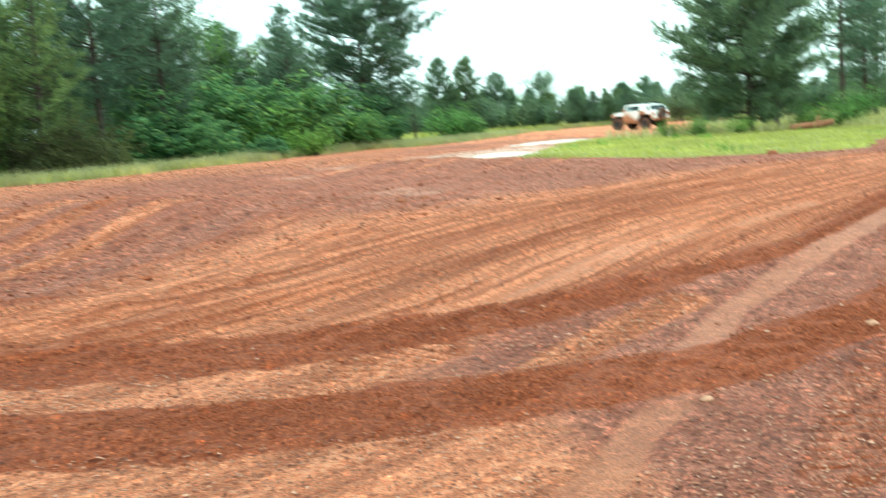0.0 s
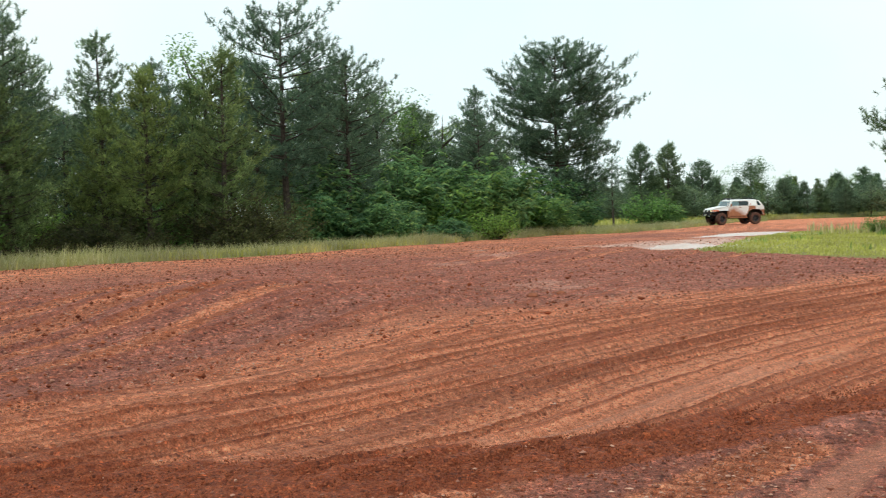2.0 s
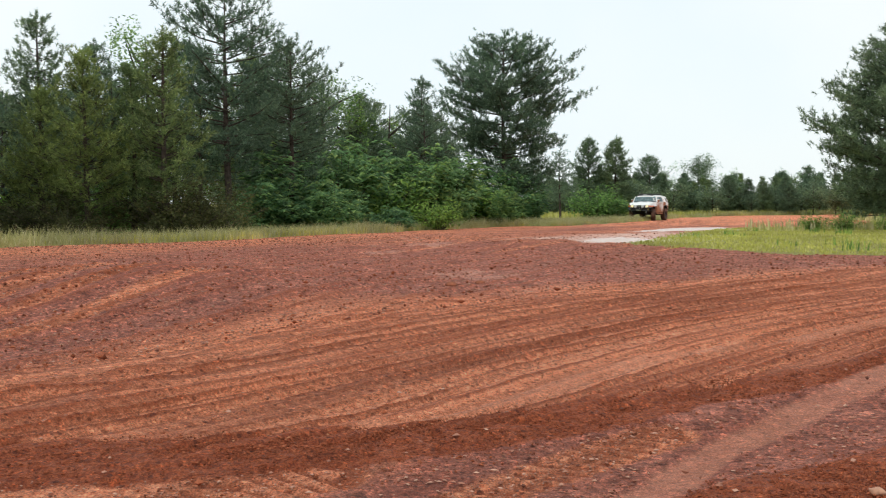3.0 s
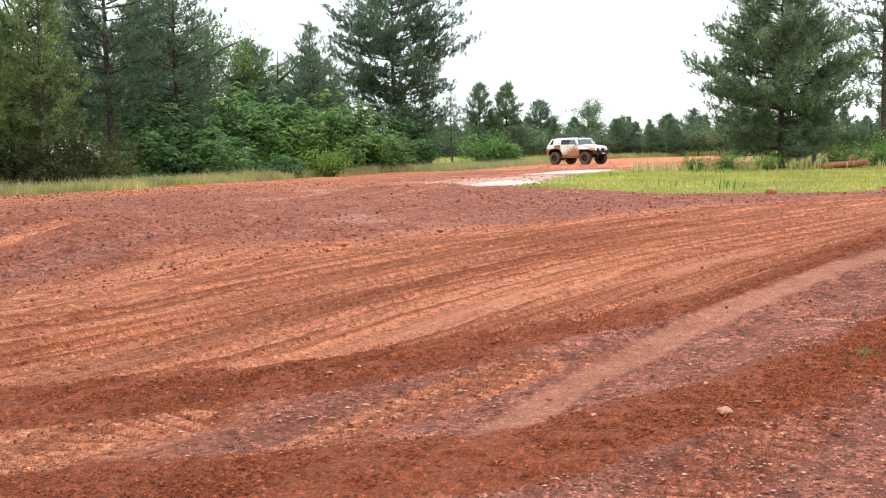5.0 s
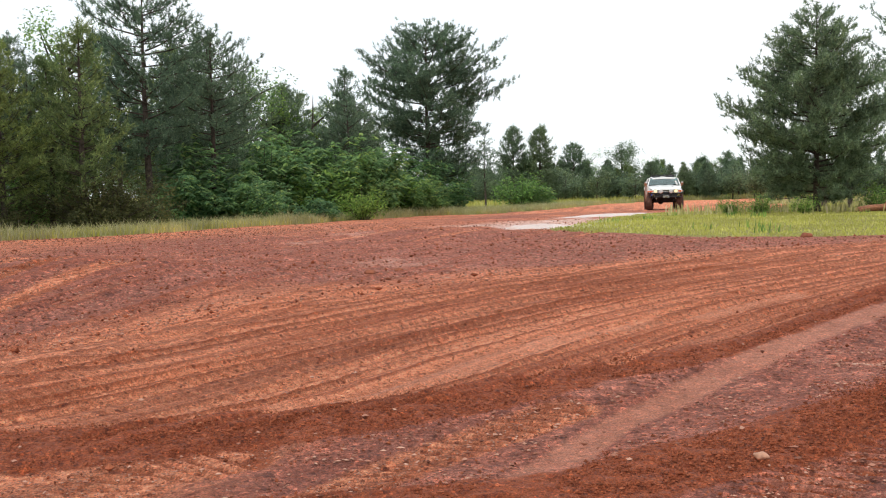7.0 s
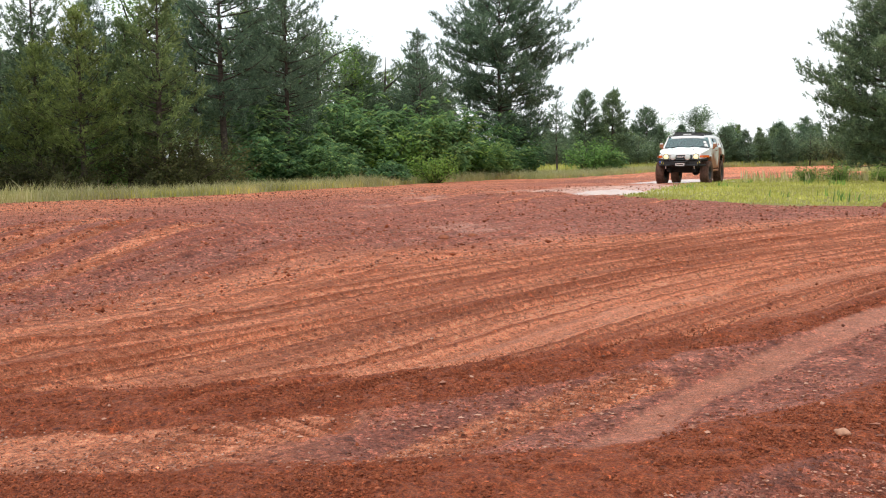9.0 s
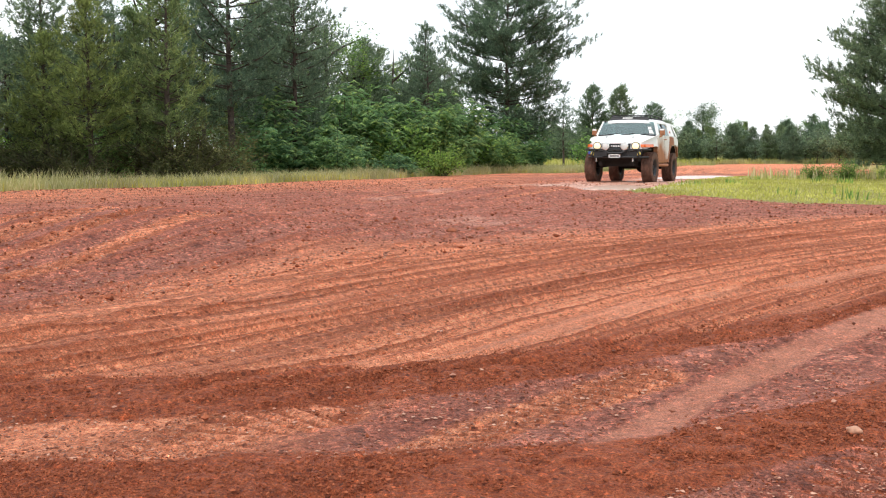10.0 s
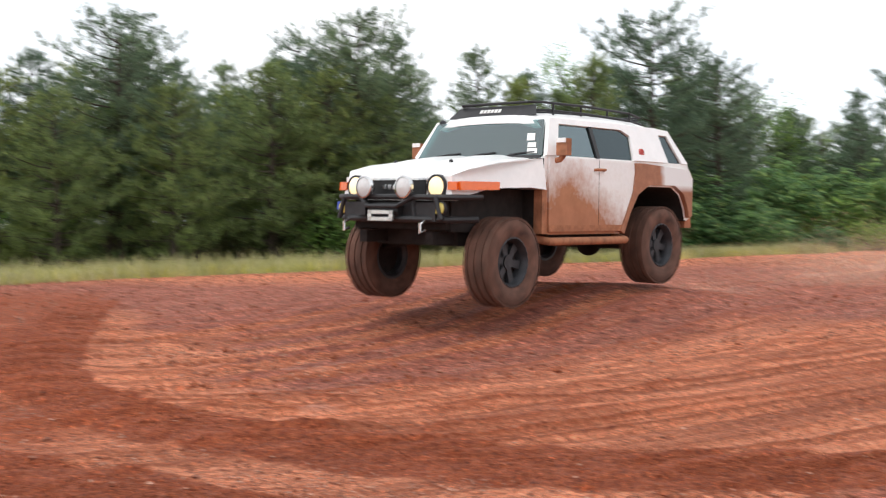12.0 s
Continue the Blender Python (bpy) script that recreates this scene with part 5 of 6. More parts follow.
    for v in [g for g in ext["geom"] if isinstance(g, bmesh.types.BMVert)]:
        v.co.z -= .04
    part("roof", bm, M_roofpaint, car, "white roof")
    # windscreen, wipers, stickers, rear glass
    part_windscreen(car)
    bm = bm_()
    slab(bm, [(-.84, -1.955, 1.375), (.84, -1.955, 1.375), (.72, -1.72, 1.715), (-.72, -1.72, 1.715)], .02)
    part("rear_window", bm, M_tint, car, "dark rear window", smooth_shade=False)
    # cabin inside
    for x in (-.38, .38):
        seat = new("seat")
        seat.parent = car
        bm = bm_()
        box(bm, x - .23, x + .23, -.15, .32, 1.0, 1.12)
        part("cushion", bm, M_seat, seat, "", .03)
        bm = bm_()
        slab(bm, [(x - .22, -.12, 1.1), (x + .22, -.12, 1.1), (x + .19, -.28, 1.50), (x - .19, -.28, 1.50)], .12)
        part("backrest", bm, M_seat, seat, "", .03)
        bm = bm_()
        box(bm, x - .12, x + .12, -.34, -.26, 1.51, 1.63)
        part("headrest", bm, M_seat, seat, "", .025)
    bm = bm_()
    box(bm, -.78, .78, .45, .76, 1.2, 1.385)
    part("dashboard", bm, M_seat, car, "", .03)
    bm = bm_()
    tube(bm, [(-.38 + .18 * math.cos(t), .38 - .05 * math.sin(t), 1.33 + .17 * math.sin(t)) for t in (k / 20 * 2 * math.pi for k in range(21))], .015)
    part("steering_wheel", bm, M_seat, car)
    # roof rack
    rack = new("roof_rack")
    rack.parent = car
    rack["label"] = "black roof rack with a wind fairing"
    for s in (-1, 1):
        for z, y0, y1 in ((1.945, .50, -1.55), (1.865, .45, -1.6)):
            bm = bm_()
            tube(bm, [(s * .46, y0, z), (s * .56, y0 - .12, z), (s * .60, -.3, z), (s * .58, -1.2, z - .015), (s * .50, y1, z - .04)], .014)
            part("rail", bm, M_black, rack)
        for y in (.25, -.25, -.75, -1.2):
            bm = bm_()
            tube(bm, [(s * .585, y, 1.945), (s * .585, y, 1.80)], .012)
            part("post", bm, M_black, rack)
    bm = bm_()
    tube(bm, [(-.46, .50, 1.945), (.46, .50, 1.945)], .014)
    part("front_rail", bm, M_black, rack)
    bm = bm_()
    tube(bm, [(-.50, -1.55, 1.905), (.50, -1.55, 1.905)], .014)
    part("back_rail", bm, M_black, rack)
    for k in range(9):
        bm = bm_()
        y = .30 - k * .21
        box(bm, -.58, .58, y - .02, y + .02, 1.855, 1.872)
        part("slat", bm, M_black, rack)
    bm = bm_()
    slab(bm, [(-.60, .56, 1.80), (.60, .56, 1.80), (.52, .46, 1.915), (-.52, .46, 1.915)], .012)
    part("fairing", bm, M_black, rack, "black wind fairing")
    bm = bm_()
    for k in range(6):
        x = .16 - k * .05
        slab(bm, [(x, .528, 1.848), (x + .036, .528, 1.848), (x + .036, .497, 1.885), (x, .497, 1.885)], .006)
    part("letter_bar", bm, M_label, rack, "white letter bars on the fairing")
    for x in (.36, -.1):
        bm = bm_()
        box(bm, x - .05, x + .05, -.42 + x, -.36 + x, 1.87, 1.925)
        part("clamp", bm, M_chrome, rack, "silver clamp", .01)
    bm = bm_()
    ball(bm, (.70, .56, 1.76), .035, (1, 1.3, 1))
    tube(bm, [(.70, .56, 1.76), (.66, .58, 1.70)], .012)
    part("corner_lamp", bm, M_black, rack)
    # spare and rear bumper
    bm = bm_()
    box(bm, -.85, .85, -2.16, -2.02, .62, .78)
    part("rear_bumper", bm, M_mud, car, "rear bumper caked with mud", .03)
    spare = new("spare_wheel")
    spare.parent = car
    bm = bm_()
    turned(bm, [(.22, -2.33), (.36, -2.35), (.42, -2.31), (.42, -2.13), (.36, -2.09), (.22, -2.11)], "y", (0, 0, 1.08), 36)
    part("tyre", bm, M_tyre, spare)
    bm = bm_()
    turned(bm, [(.0001, -2.26), (.22, -2.28), (.22, -2.12), (.0001, -2.12)], "y", (0, 0, 1.08), 24, False)
    part("rim", bm, M_rim, spare)
    bm = bm_()
    tube(bm, [(-.75, -1.345, .42), (.75, -1.345, .42)], .05)
    ball(bm, (.05, -1.345, .42), .15)
    part("rear_axle", bm, M_under, car, "muddy rear axle")
    wheels = [build_wheel(car, "wheel", s * .82, y, .43) for y in (1.345, -1.345) for s in (-1, 1)]
    return car, wheels


def part_windscreen(car):
    bm = bm_()
    slab(bm, [(-.855, .775, 1.37), (.855, .775, 1.37), (.735, .595, 1.745), (-.735, .595, 1.745)], .012)
    ws = part("windscreen", bm, M_glass, car, "grey-green windscreen", smooth_shade=False)
    def on(x, k):
        return Vector((x * (.855 - .12 * k) / .855, .787 - .18 * k, 1.37 + .375 * k))
    for x in (-.58, -.06, .44):
        bm = bm_()
        tube(bm, [on(x + .16, .02), on(x, .07), on(x - .18, .10)], .010, 6)
        part("wiper", bm, M_black, ws, "black wiper")
    for a, b, c, d in ((.06, .20, -.79, -.66), (.23, .36, -.77, -.66), (.42, .62, -.75, -.64)):
        bm = bm_()
        slab(bm, [on(c, a), on(d, a), on(d, b), on(c, b)], .006)
        part("sticker", bm, M_label, ws, "white sticker inside the windscreen")
    bm = bm_()
    slab(bm, [on(-.84, 0), on(.84, 0), on(.84, -.06), on(-.84, -.06)], .02)
    part("cowl", bm, M_black, car, "black cowl under the windscreen")
    return ws


def flare_material():
    """Mud-brown at the front of the arch, white towards the tail."""
    m, nt, b = material("muddy_arch_paint")
    tc = nt.nodes.new("ShaderNodeTexCoord")
    sep = nt.nodes.new("ShaderNodeSeparateXYZ")
    nt.links.new(tc.outputs["Object"], sep.inputs["Vector"])
    n = noise_of(nt, 9.0, 5)
    k = calc(nt, "ADD", calc(nt, "MULTIPLY", calc(nt, "ADD", sep.outputs["Y"], 1.42), 9.0), calc(nt, "SUBTRACT", n.outputs["Fac"], 0.5))
    low = calc(nt, "MULTIPLY", calc(nt, "SUBTRACT", 1.12, sep.outputs["Z"]), 12.0)
    r = calc(nt, "MINIMUM", calc(nt, "MAXIMUM", calc(nt, "MAXIMUM", k, low), 0.0), 1.0)
    mud = ramp(nt, n.outputs["Fac"], [(0.3, (0.28, 0.11, 0.055)), (0.7, (0.42, 0.18, 0.095))])
    nt.links.new(mixed(nt, r, (0.8, 0.8, 0.79), mud), b.inputs["Base Color"])
    b.inputs["Roughness"].default_value = 0.6
    return m


M_flare = flare_material()
car, wheels = build_car()


# ---- grass ----
def blades(name, xs, ys, tall, wide, mat, label, seed, lean=.35):
    """Bent grass blades, two triangles each, rooted on the ground."""
    rng = np.random.default_rng(seed)
    n = len(xs)
    z = ground_height(xs, ys) - .02
    th = rng.uniform(0, 2 * math.pi, n)
    ln = tall * rng.uniform(.55, 1.25, n)
    w = wide * rng.uniform(.7, 1.3, n)
    dx, dy = np.cos(th), np.sin(th)
    tilt = rng.uniform(.05, lean, n) * ln
    a = rng.uniform(0, 2 * math.pi, n)
    tx, ty = np.cos(a) * tilt, np.sin(a) * tilt
    p0 = np.stack([xs - dx * w, ys - dy * w, z], 1)
    p1 = np.stack([xs + dx * w, ys + dy * w, z], 1)
    p2 = np.stack([xs + dx * w * .7 + tx * .4, ys + dy * w * .7 + ty * .4, z + ln * .6], 1)
    p3 = np.stack([xs + tx, ys + ty, z + ln], 1)
    p4 = np.stack([xs - dx * w * .7 + tx * .4, ys - dy * w * .7 + ty * .4, z + ln * .6], 1)
    v = np.stack([p0, p1, p2, p3, p4], 1).reshape(-1, 3)
    k = np.arange(n)[:, None] * 5
    faces = np.concatenate([k + np.array([[0, 1, 2, 4]]), ], 0).tolist() + (k + np.array([[4, 2, 3]])).tolist()
    me = mesh_from(name, v, faces, mat)
    return tagged(new(name, me), label, "grass", kind="stuff")


def scatter(rng, n, box_, keep):
    x = rng.uniform(box_[0], box_[1], n)
    y = rng.uniform(box_[2], box_[3], n)
    k = keep(x, y)
    return x[k], y[k]


def build_grass():
    rng = np.random.default_rng(77)
    # the verge in front of the woods
    t = rng.uniform(0, 1, 115000) ** .8
    line = VERGE[(VERGE[:, 1] > 4) & (VERGE[:, 1] < 112)]
    seg = np.linalg.norm(np.diff(line, axis=0), axis=1)
    run = np.concatenate([[0], np.cumsum(seg)])
    u = t * run[-1]
    x, y = np.interp(u, run, line[:, 0]), np.interp(u, run, line[:, 1])
    i = np.clip(np.searchsorted(run, u) - 1, 0, len(seg) - 1)
    d = np.diff(line, axis=0)[i] / seg[i][:, None]
    off = rng.gamma(1.6, 1.1, len(x)) - .25 + (value_noise(x * .6, y * .6, 8) - .5) * .9
    x, y = x - d[:, 1] * off, y + d[:, 0] * off
    thick = value_noise(x * .35, y * .35, 12)
    pick = rng.uniform(0, 1, len(x)) < .72 + .3 * thick
    blades("verge_grass", x[~pick], y[~pick], .22, .011, M_grass, "green grass along the edge of the woods", 1)
    tall = .28 + .22 * value_noise(x[pick] * .3, y[pick] * .3, 14)
    blades("seeding_grass", x[pick], y[pick], tall * rng.uniform(.4, 1.15, len(tall)), .008, M_straw, "tall straw-coloured seeding grass on the verge", 2, .8)
    # the wedge of grass between the two tracks
    x, y = scatter(rng, 260000, (4, 46, 19, 86), lambda a, b: inside(a + (value_noise(a, b, 41) - .5) * .8, b, PATCH))
    keep = rng.uniform(0, 1, len(x)) < np.clip(1.35 - (y - 20) / 40, .25, 1)
    x, y = x[keep], y[keep]
    tall = .04 + .065 * value_noise(x * .5, y * .5, 15)
    blades("meadow_grass", x, y, tall, .018, M_grass, "short bright yellow-green grass wedge between the tracks", 3)
    x, y = scatter(rng, 420, (6, 30, 21, 50), lambda a, b: inside(a, b, PATCH))
    c = rng.integers(0, 16, len(x))
    cx, cy = x[:16][c] + rng.normal(size=len(x)) * .16, y[:16][c] + rng.normal(size=len(x)) * .16
    blades("weed_clump", cx, cy, .2, .014, M_leaf, "taller green weeds in the grass wedge", 4)
    # grass under the broad pine and far behind
    x, y = scatter(rng, 26000, (14, 70, 40, 100), lambda a, b: inside(a, b, BACK) | (np.hypot((a - 22) / 9, (b - 46) / 5) < 1))
    blades("rough_grass", x, y, .42, .025, M_straw, "rough grass under the pines", 5)
    x, y = scatter(rng, 9000, (8, 70, 100, 118), lambda a, b: inside(a, b, WOODS))
    blades("far_grass", x, y, .5, .05, M_grass, "grass strip before the far tree line", 6)
    # one green tuft on the gravel
    x, y = 4.45 + rng.normal(size=34) * .04, 6.78 + rng.normal(size=34) * .03
    blades("grass_tuft", x, y, 0.045, .004, M_leaf, "small green grass tuft in the gravel", 7, 1.2)


build_grass()


# ---- stones and clods ----
def pebble(rng, rough=.28):
    """A worn stone of about unit size."""
    v = np.array([(1, 0, 0), (0, 1, 0), (-1, 0, 0), (0, -1, 0), (.1, .1, .95), (0, 0, -.9)], float)
    v[:4] += rng.uniform(-.35, .35, (4, 3)) * np.array([1, 1, .8])
    f = [(0, 1, 4), (1, 2, 4), (2, 3, 4), (3, 0, 4), (1, 0, 5), (2, 1, 5), (3, 2, 5), (0, 3, 5)]
    return v * rng.uniform(1 - rough, 1 + rough, (len(v), 1)), f


def scatter_stones(name, x, y, size, mat, label, seed, flat=.6, sink=.25):
    rng = np.random.default_rng(seed)
    shapes = [pebble(rng) for _ in range(8)]
    z = ground_height(x, y)
    V, Fc = [], []
    base = 0
    for k in range(8):
        sel = np.arange(len(x)) % 8 == k
        v, f = shapes[k]
        n = sel.sum()
        s = size[sel][:, None, None] * rng.uniform(.6, 1.3, (n, 1, 3)) * np.array([1, 1, flat])
        a = rng.uniform(0, 2 * math.pi, n)
        w = v[None] * s
        w = np.stack([w[..., 0] * np.cos(a)[:, None] - w[..., 1] * np.sin(a)[:, None], w[..., 0] * np.sin(a)[:, None] + w[..., 1] * np.cos(a)[:, None], w[..., 2]], -1)
        w = w + np.stack([x[sel], y[sel], z[sel] + size[sel] * flat * (1 - sink)], 1)[:, None]
        V.append(w.reshape(-1, 3))
        ff = np.array(f)[None] + (np.arange(n) * len(v))[:, None, None] + base
        Fc.append(ff.reshape(-1, 3))
        base += n * len(v)
    me = mesh_from(name, np.concatenate(V), np.concatenate(Fc), mat)
    return tagged(new(name, me), label, "stones", kind="stuff")


def gravel_material(name, dark, mid, light):
    m, nt, b = material(name)
    geo = nt.nodes.new("ShaderNodeNewGeometry")
    col = ramp(nt, geo.outputs["Random Per Island"], [(0.0, dark), (0.6, mid), (1.0, light)])
    n = noise_of(nt, 60.0)
    col = mixed(nt, 0.5, col, ramp(nt, n.outputs["Fac"], [(0.3, (0.7, 0.7, 0.7)), (0.7, (1.2, 1.2, 1.2))]), "MULTIPLY")
    nt.links.new(col, b.inputs["Base Color"])
    b.inputs["Roughness"].default_value = 0.85
    b.inputs["Specular IOR Level"].default_value = 0.2
    bump(nt, b, n.outputs["Fac"], 0.4, 0.004)
    return m


M_gravel = gravel_material("mixed_gravel", (0.15, 0.058, 0.038), (0.38, 0.165, 0.108), (0.58, 0.33, 0.235))
M_clods = gravel_material("red_clods", (0.13, 0.034, 0.014), (0.25, 0.064, 0.026), (0.37, 0.11, 0.05))
M_bits = gravel_material("orange_crumbs", (0.25, 0.075, 0.03), (0.44, 0.16, 0.075), (0.62, 0.30, 0.16))


def build_stones():
    rng = np.random.default_rng(99)

    def place(n, far, power=1.0):
        r = 3.0 * (far / 3.0) ** rng.uniform(0, 1, n) ** power
        a = np.radians(rng.uniform(-40, 46, n))
        return 1.5 - np.sin(a) * r, .6 + np.cos(a) * r

    x, y = place(95000, 32, 1.05)
    dw, _ = along(x, y, WINDROW_FAR, 30)
    do, _ = along(x, y, OUTER, 30)
    dn, _ = along(x, y, WINDROW_NEAR, 30)
    pn, _ = along(x, y, PALE_NEAR, 2)
    pf, _ = along(x, y, PALE_FAR, 2)
    sweep = (dw > .3) & (do < 0)
    smooth_strip = (np.abs(pn) < .15) | (np.abs(pf) < .14)
    grass = inside(x, y, PATCH) | inside(x, y, WOODS)
    thin = value_noise(x * .9, y * .9, 61)
    keep = ~smooth_strip & ~grass & (np.abs(dw) > .35) & (np.abs(dn) > .33) & (rng.uniform(0, 1, len(x)) < np.where(sweep, .02, .3 + .6 * thin))
    size = (.005 + .013 * rng.beta(1.2, 4, len(x))) * np.interp(np.hypot(x - 1.5, y), [3, 8, 30], [.8, 1.15, 2.2])
    scatter_stones("gravel", x[keep], y[keep], size[keep], M_gravel, "loose pink and brown gravel", 1, .6)
    # clods along the windrows
    X, Y = [], []
    for line, w, n in ((WINDROW_FAR, .30, 30000), (WINDROW_NEAR, .30, 30000)):
        k = rng.integers(0, len(line) - 1, n)
        q = rng.uniform(0, 1, n)[:, None]
        p = line[k] * (1 - q) + line[k + 1] * q + rng.normal(size=(n, 2)) * w * .75
        X.append(p[:, 0])
        Y.append(p[:, 1])
    x, y = np.concatenate(X), np.concatenate(Y)
    pn, _ = along(x, y, PALE_FAR, 2)
    pm, _ = along(x, y, PALE_NEAR, 2)
    ok = (np.abs(pn) > .1) & (np.abs(pm) > .13) & (np.hypot(x - 1.5, y - .6) > 2.5) & (x > -8) & (x < 9)
    scatter_stones("clods", x[ok], y[ok], (.004 + .015 * rng.beta(1.1, 7, len(x)))[ok], M_clods, "crumbly dark red clay clods along the windrows", 2, .75)
    # crumbs in the ruts
    x, y = place(46000, 26, .8)
    dw, _ = along(x, y, WINDROW_FAR, 30)
    do, _ = along(x, y, OUTER, 30)
    pf, _ = along(x, y, PALE_FAR, 2)
    keep = (dw > .15) & (do < .5) & (np.abs(pf) > .14)
    scatter_stones("crumbs", x[keep], y[keep], (.004 + .010 * rng.beta(1.1, 5, len(x)))[keep] * np.interp(np.hypot(x, y), [5, 20], [1, 1.7])[keep], M_bits, "orange clay crumbs in the tyre ruts", 3, .6)
    # scattered dark lumps over the gravel flat
    x, y = place(13000, 36, .58)
    grass = inside(x, y, PATCH) | inside(x, y, WOODS)
    do, _ = along(x, y, OUTER, 30)
    keep = ~grass & (np.hypot(x - 1.5, y) > 6) & ((do > 0) | (rng.uniform(0, 1, len(x)) < .03))
    scatter_stones("lumps", x[keep], y[keep], (.010 + .034 * rng.beta(1.1, 6, len(x)))[keep], M_clods, "dark wet clay lumps thrown over the gravel", 4, .8)
    x, y = place(16000, 30, .62)
    do, _ = along(x, y, OUTER, 30)
    keep = ~(inside(x, y, PATCH) | inside(x, y, WOODS)) & (np.hypot(x - 1.5, y) > 6) & ((do > 0) | (rng.uniform(0, 1, len(x)) < .12))
    scatter_stones("pebbles", x[keep], y[keep], (.010 + .022 * rng.beta(1.1, 6, len(x)))[keep], M_gravel, "larger pink pebbles spread over the gravel", 5, .6)


build_stones()


def single_stone(name, x, y, r, mat, label, seed):
    rng = np.random.default_rng(seed)
    bm = bmesh.new()
    bmesh.ops.create_icosphere(bm, subdivisions=3, radius=r)
    for v in bm.verts:
        k = noise.noise(v.co / r * 1.2 + Vector((seed, 0, 0)))
        v.co *= 1 + .28 * k
        v.co.z *= .55
    me = bpy.data.meshes.new(name)
    bm.to_mesh(me)
    bm.free()
    me.polygons.foreach_set("use_smooth", [True] * len(me.polygons))
    me.materials.append(mat)
    ob = new(name, me)
    ob.location = (x, y, ground_z(x, y) + r * .25)
    tagged(ob, label, "stone")


M_tan = plain("tan_rock", (0.44, 0.22, 0.135), 0.7, 0, 0.25, 30.0)
single_stone("rock", 3.36, 5.9, .034, M_tan, "smooth tan rock lying on the dark windrow", 3)
single_stone("rock", 5.02, 6.75, .03, M_tan, "small tan rock in the gravel", 5)
single_stone("rock", 2.02, 4.98, .028, M_tan, "small tan rock at the edge of the windrow", 8)
single_stone("clay_clod", 9.3, 20.25, .10, M_clod, "dark clay clod at the edge of the grass", 9)
single_stone("clay_clod", 1.66, 14.45, .07, M_clod, "dark wet clay clod on the gravel", 12)
single_stone("clay_clod", 2.02, 14.9, .06, M_clod, "dark wet clay clod on the gravel", 14)
single_stone("clay_clod", 1.86, 14.35, .045, M_clod, "dark wet clay clod on the gravel", 15)


def fallen_log():
    bm = bmesh.new()
    tube(bm, [(-.95, 0, .12), (-.3, .05, .2), (.4, 0, .22), (1.0, -.06, .3)], .12, 9)
    tube(bm, [(.2, 0, .22), (.5, .1, .55)], .05, 6)
    for v in bm.verts:
        v.co += noise.noise_vector(v.co * 4) * .03
    me = bpy.data.meshes.new("fallen_log")
    bm.to_mesh(me)
    bm.free()
    me.materials.append(M_rust)
    ob = new("fallen_log", me)
    ob.matrix_basis = pose(20.6, 41.6, ground_z(20.6, 41.6) - .03, 0, 0, 12)
    tagged(ob, "rust-brown fallen log in the grass under the pine", "log")


M_rust = bark_material("rotten_wood", (0.16, 0.06, 0.03), (0.34, 0.14, 0.07))
fallen_log()


# ---- thrown mud and dust ----
def spray_material(name, dark, light, clear):
    m, nt, b = material(name)
    geo = nt.nodes.new("ShaderNodeNewGeometry")
    col = ramp(nt, geo.outputs["Random Per Island"], [(0.0, dark), (1.0, light)])
    nt.links.new(col, b.inputs["Base Color"])
    b.inputs["Roughness"].default_value = 0.5
    tl = nt.nodes.new("ShaderNodeBsdfTranslucent")
    nt.links.new(col, tl.inputs["Color"])
    m1 = node(nt, "ShaderNodeMixShader", Fac=0.5)
    nt.links.new(b.outputs["BSDF"], m1.inputs[1])
    nt.links.new(tl.outputs["BSDF"], m1.inputs[2])
    tr = nt.nodes.new("ShaderNodeBsdfTransparent")
    m2 = node(nt, "ShaderNodeMixShader", Fac=clear)
    nt.links.new(m1.outputs["Shader"], m2.inputs[1])
    nt.links.new(tr.outputs["BSDF"], m2.inputs[2])
    nt.links.new(m2.outputs["Shader"], nt.nodes["Material Output"].inputs["Surface"])
    return m


M_spray = spray_material("muddy_spray", (0.90, 0.62, 0.38), (0.97, 0.78, 0.55), 0.25)
M_dust = spray_material("fine_dust", (0.74, 0.50, 0.35), (0.86, 0.66, 0.50), 0.7)


def swarm(name, seed, count, spread, size, mat, label, fan=0.0):
    """A cloud of small drops, denser towards the middle and foot."""
    rng = np.random.default_rng(seed)
    c = rng.normal(size=(count, 3))
    if mat is M_spray:
        c = c / np.linalg.norm(c, axis=1, keepdims=True) * rng.uniform(0, 1, (count, 1)) ** .6 * 1.9
    c = c * np.array(spread) * .42
    if mat is M_spray:
        c += np.stack([value_noise(c[:, 0] * 3 + 9, c[:, 2] * 3, seed) - .5, value_noise(c[:, 1] * 3, c[:, 0] * 3 + 5, seed + 1) - .5, value_noise(c[:, 0] * 2.5, c[:, 1] * 2.5, seed + 2) - .5], 1) * np.array(spread) * .6
    c[:, 0] += fan * c[:, 2]
    s = size * rng.gamma(1.5, .6, (count, 1, 1))
    v = c[:, None] + rng.normal(size=(count, 3, 3)) * s
    f = np.arange(count * 3).reshape(-1, 3)
    me = mesh_from(name, v.reshape(-1, 3), f, mat)
    ob = new(name, me)
    ob.location = (6, 33, -6)
    return tagged(ob, label, "mud spray" if mat is M_spray else "dust", "thrown mud" if mat is M_spray else "dust behind the car")


SPLASH = []
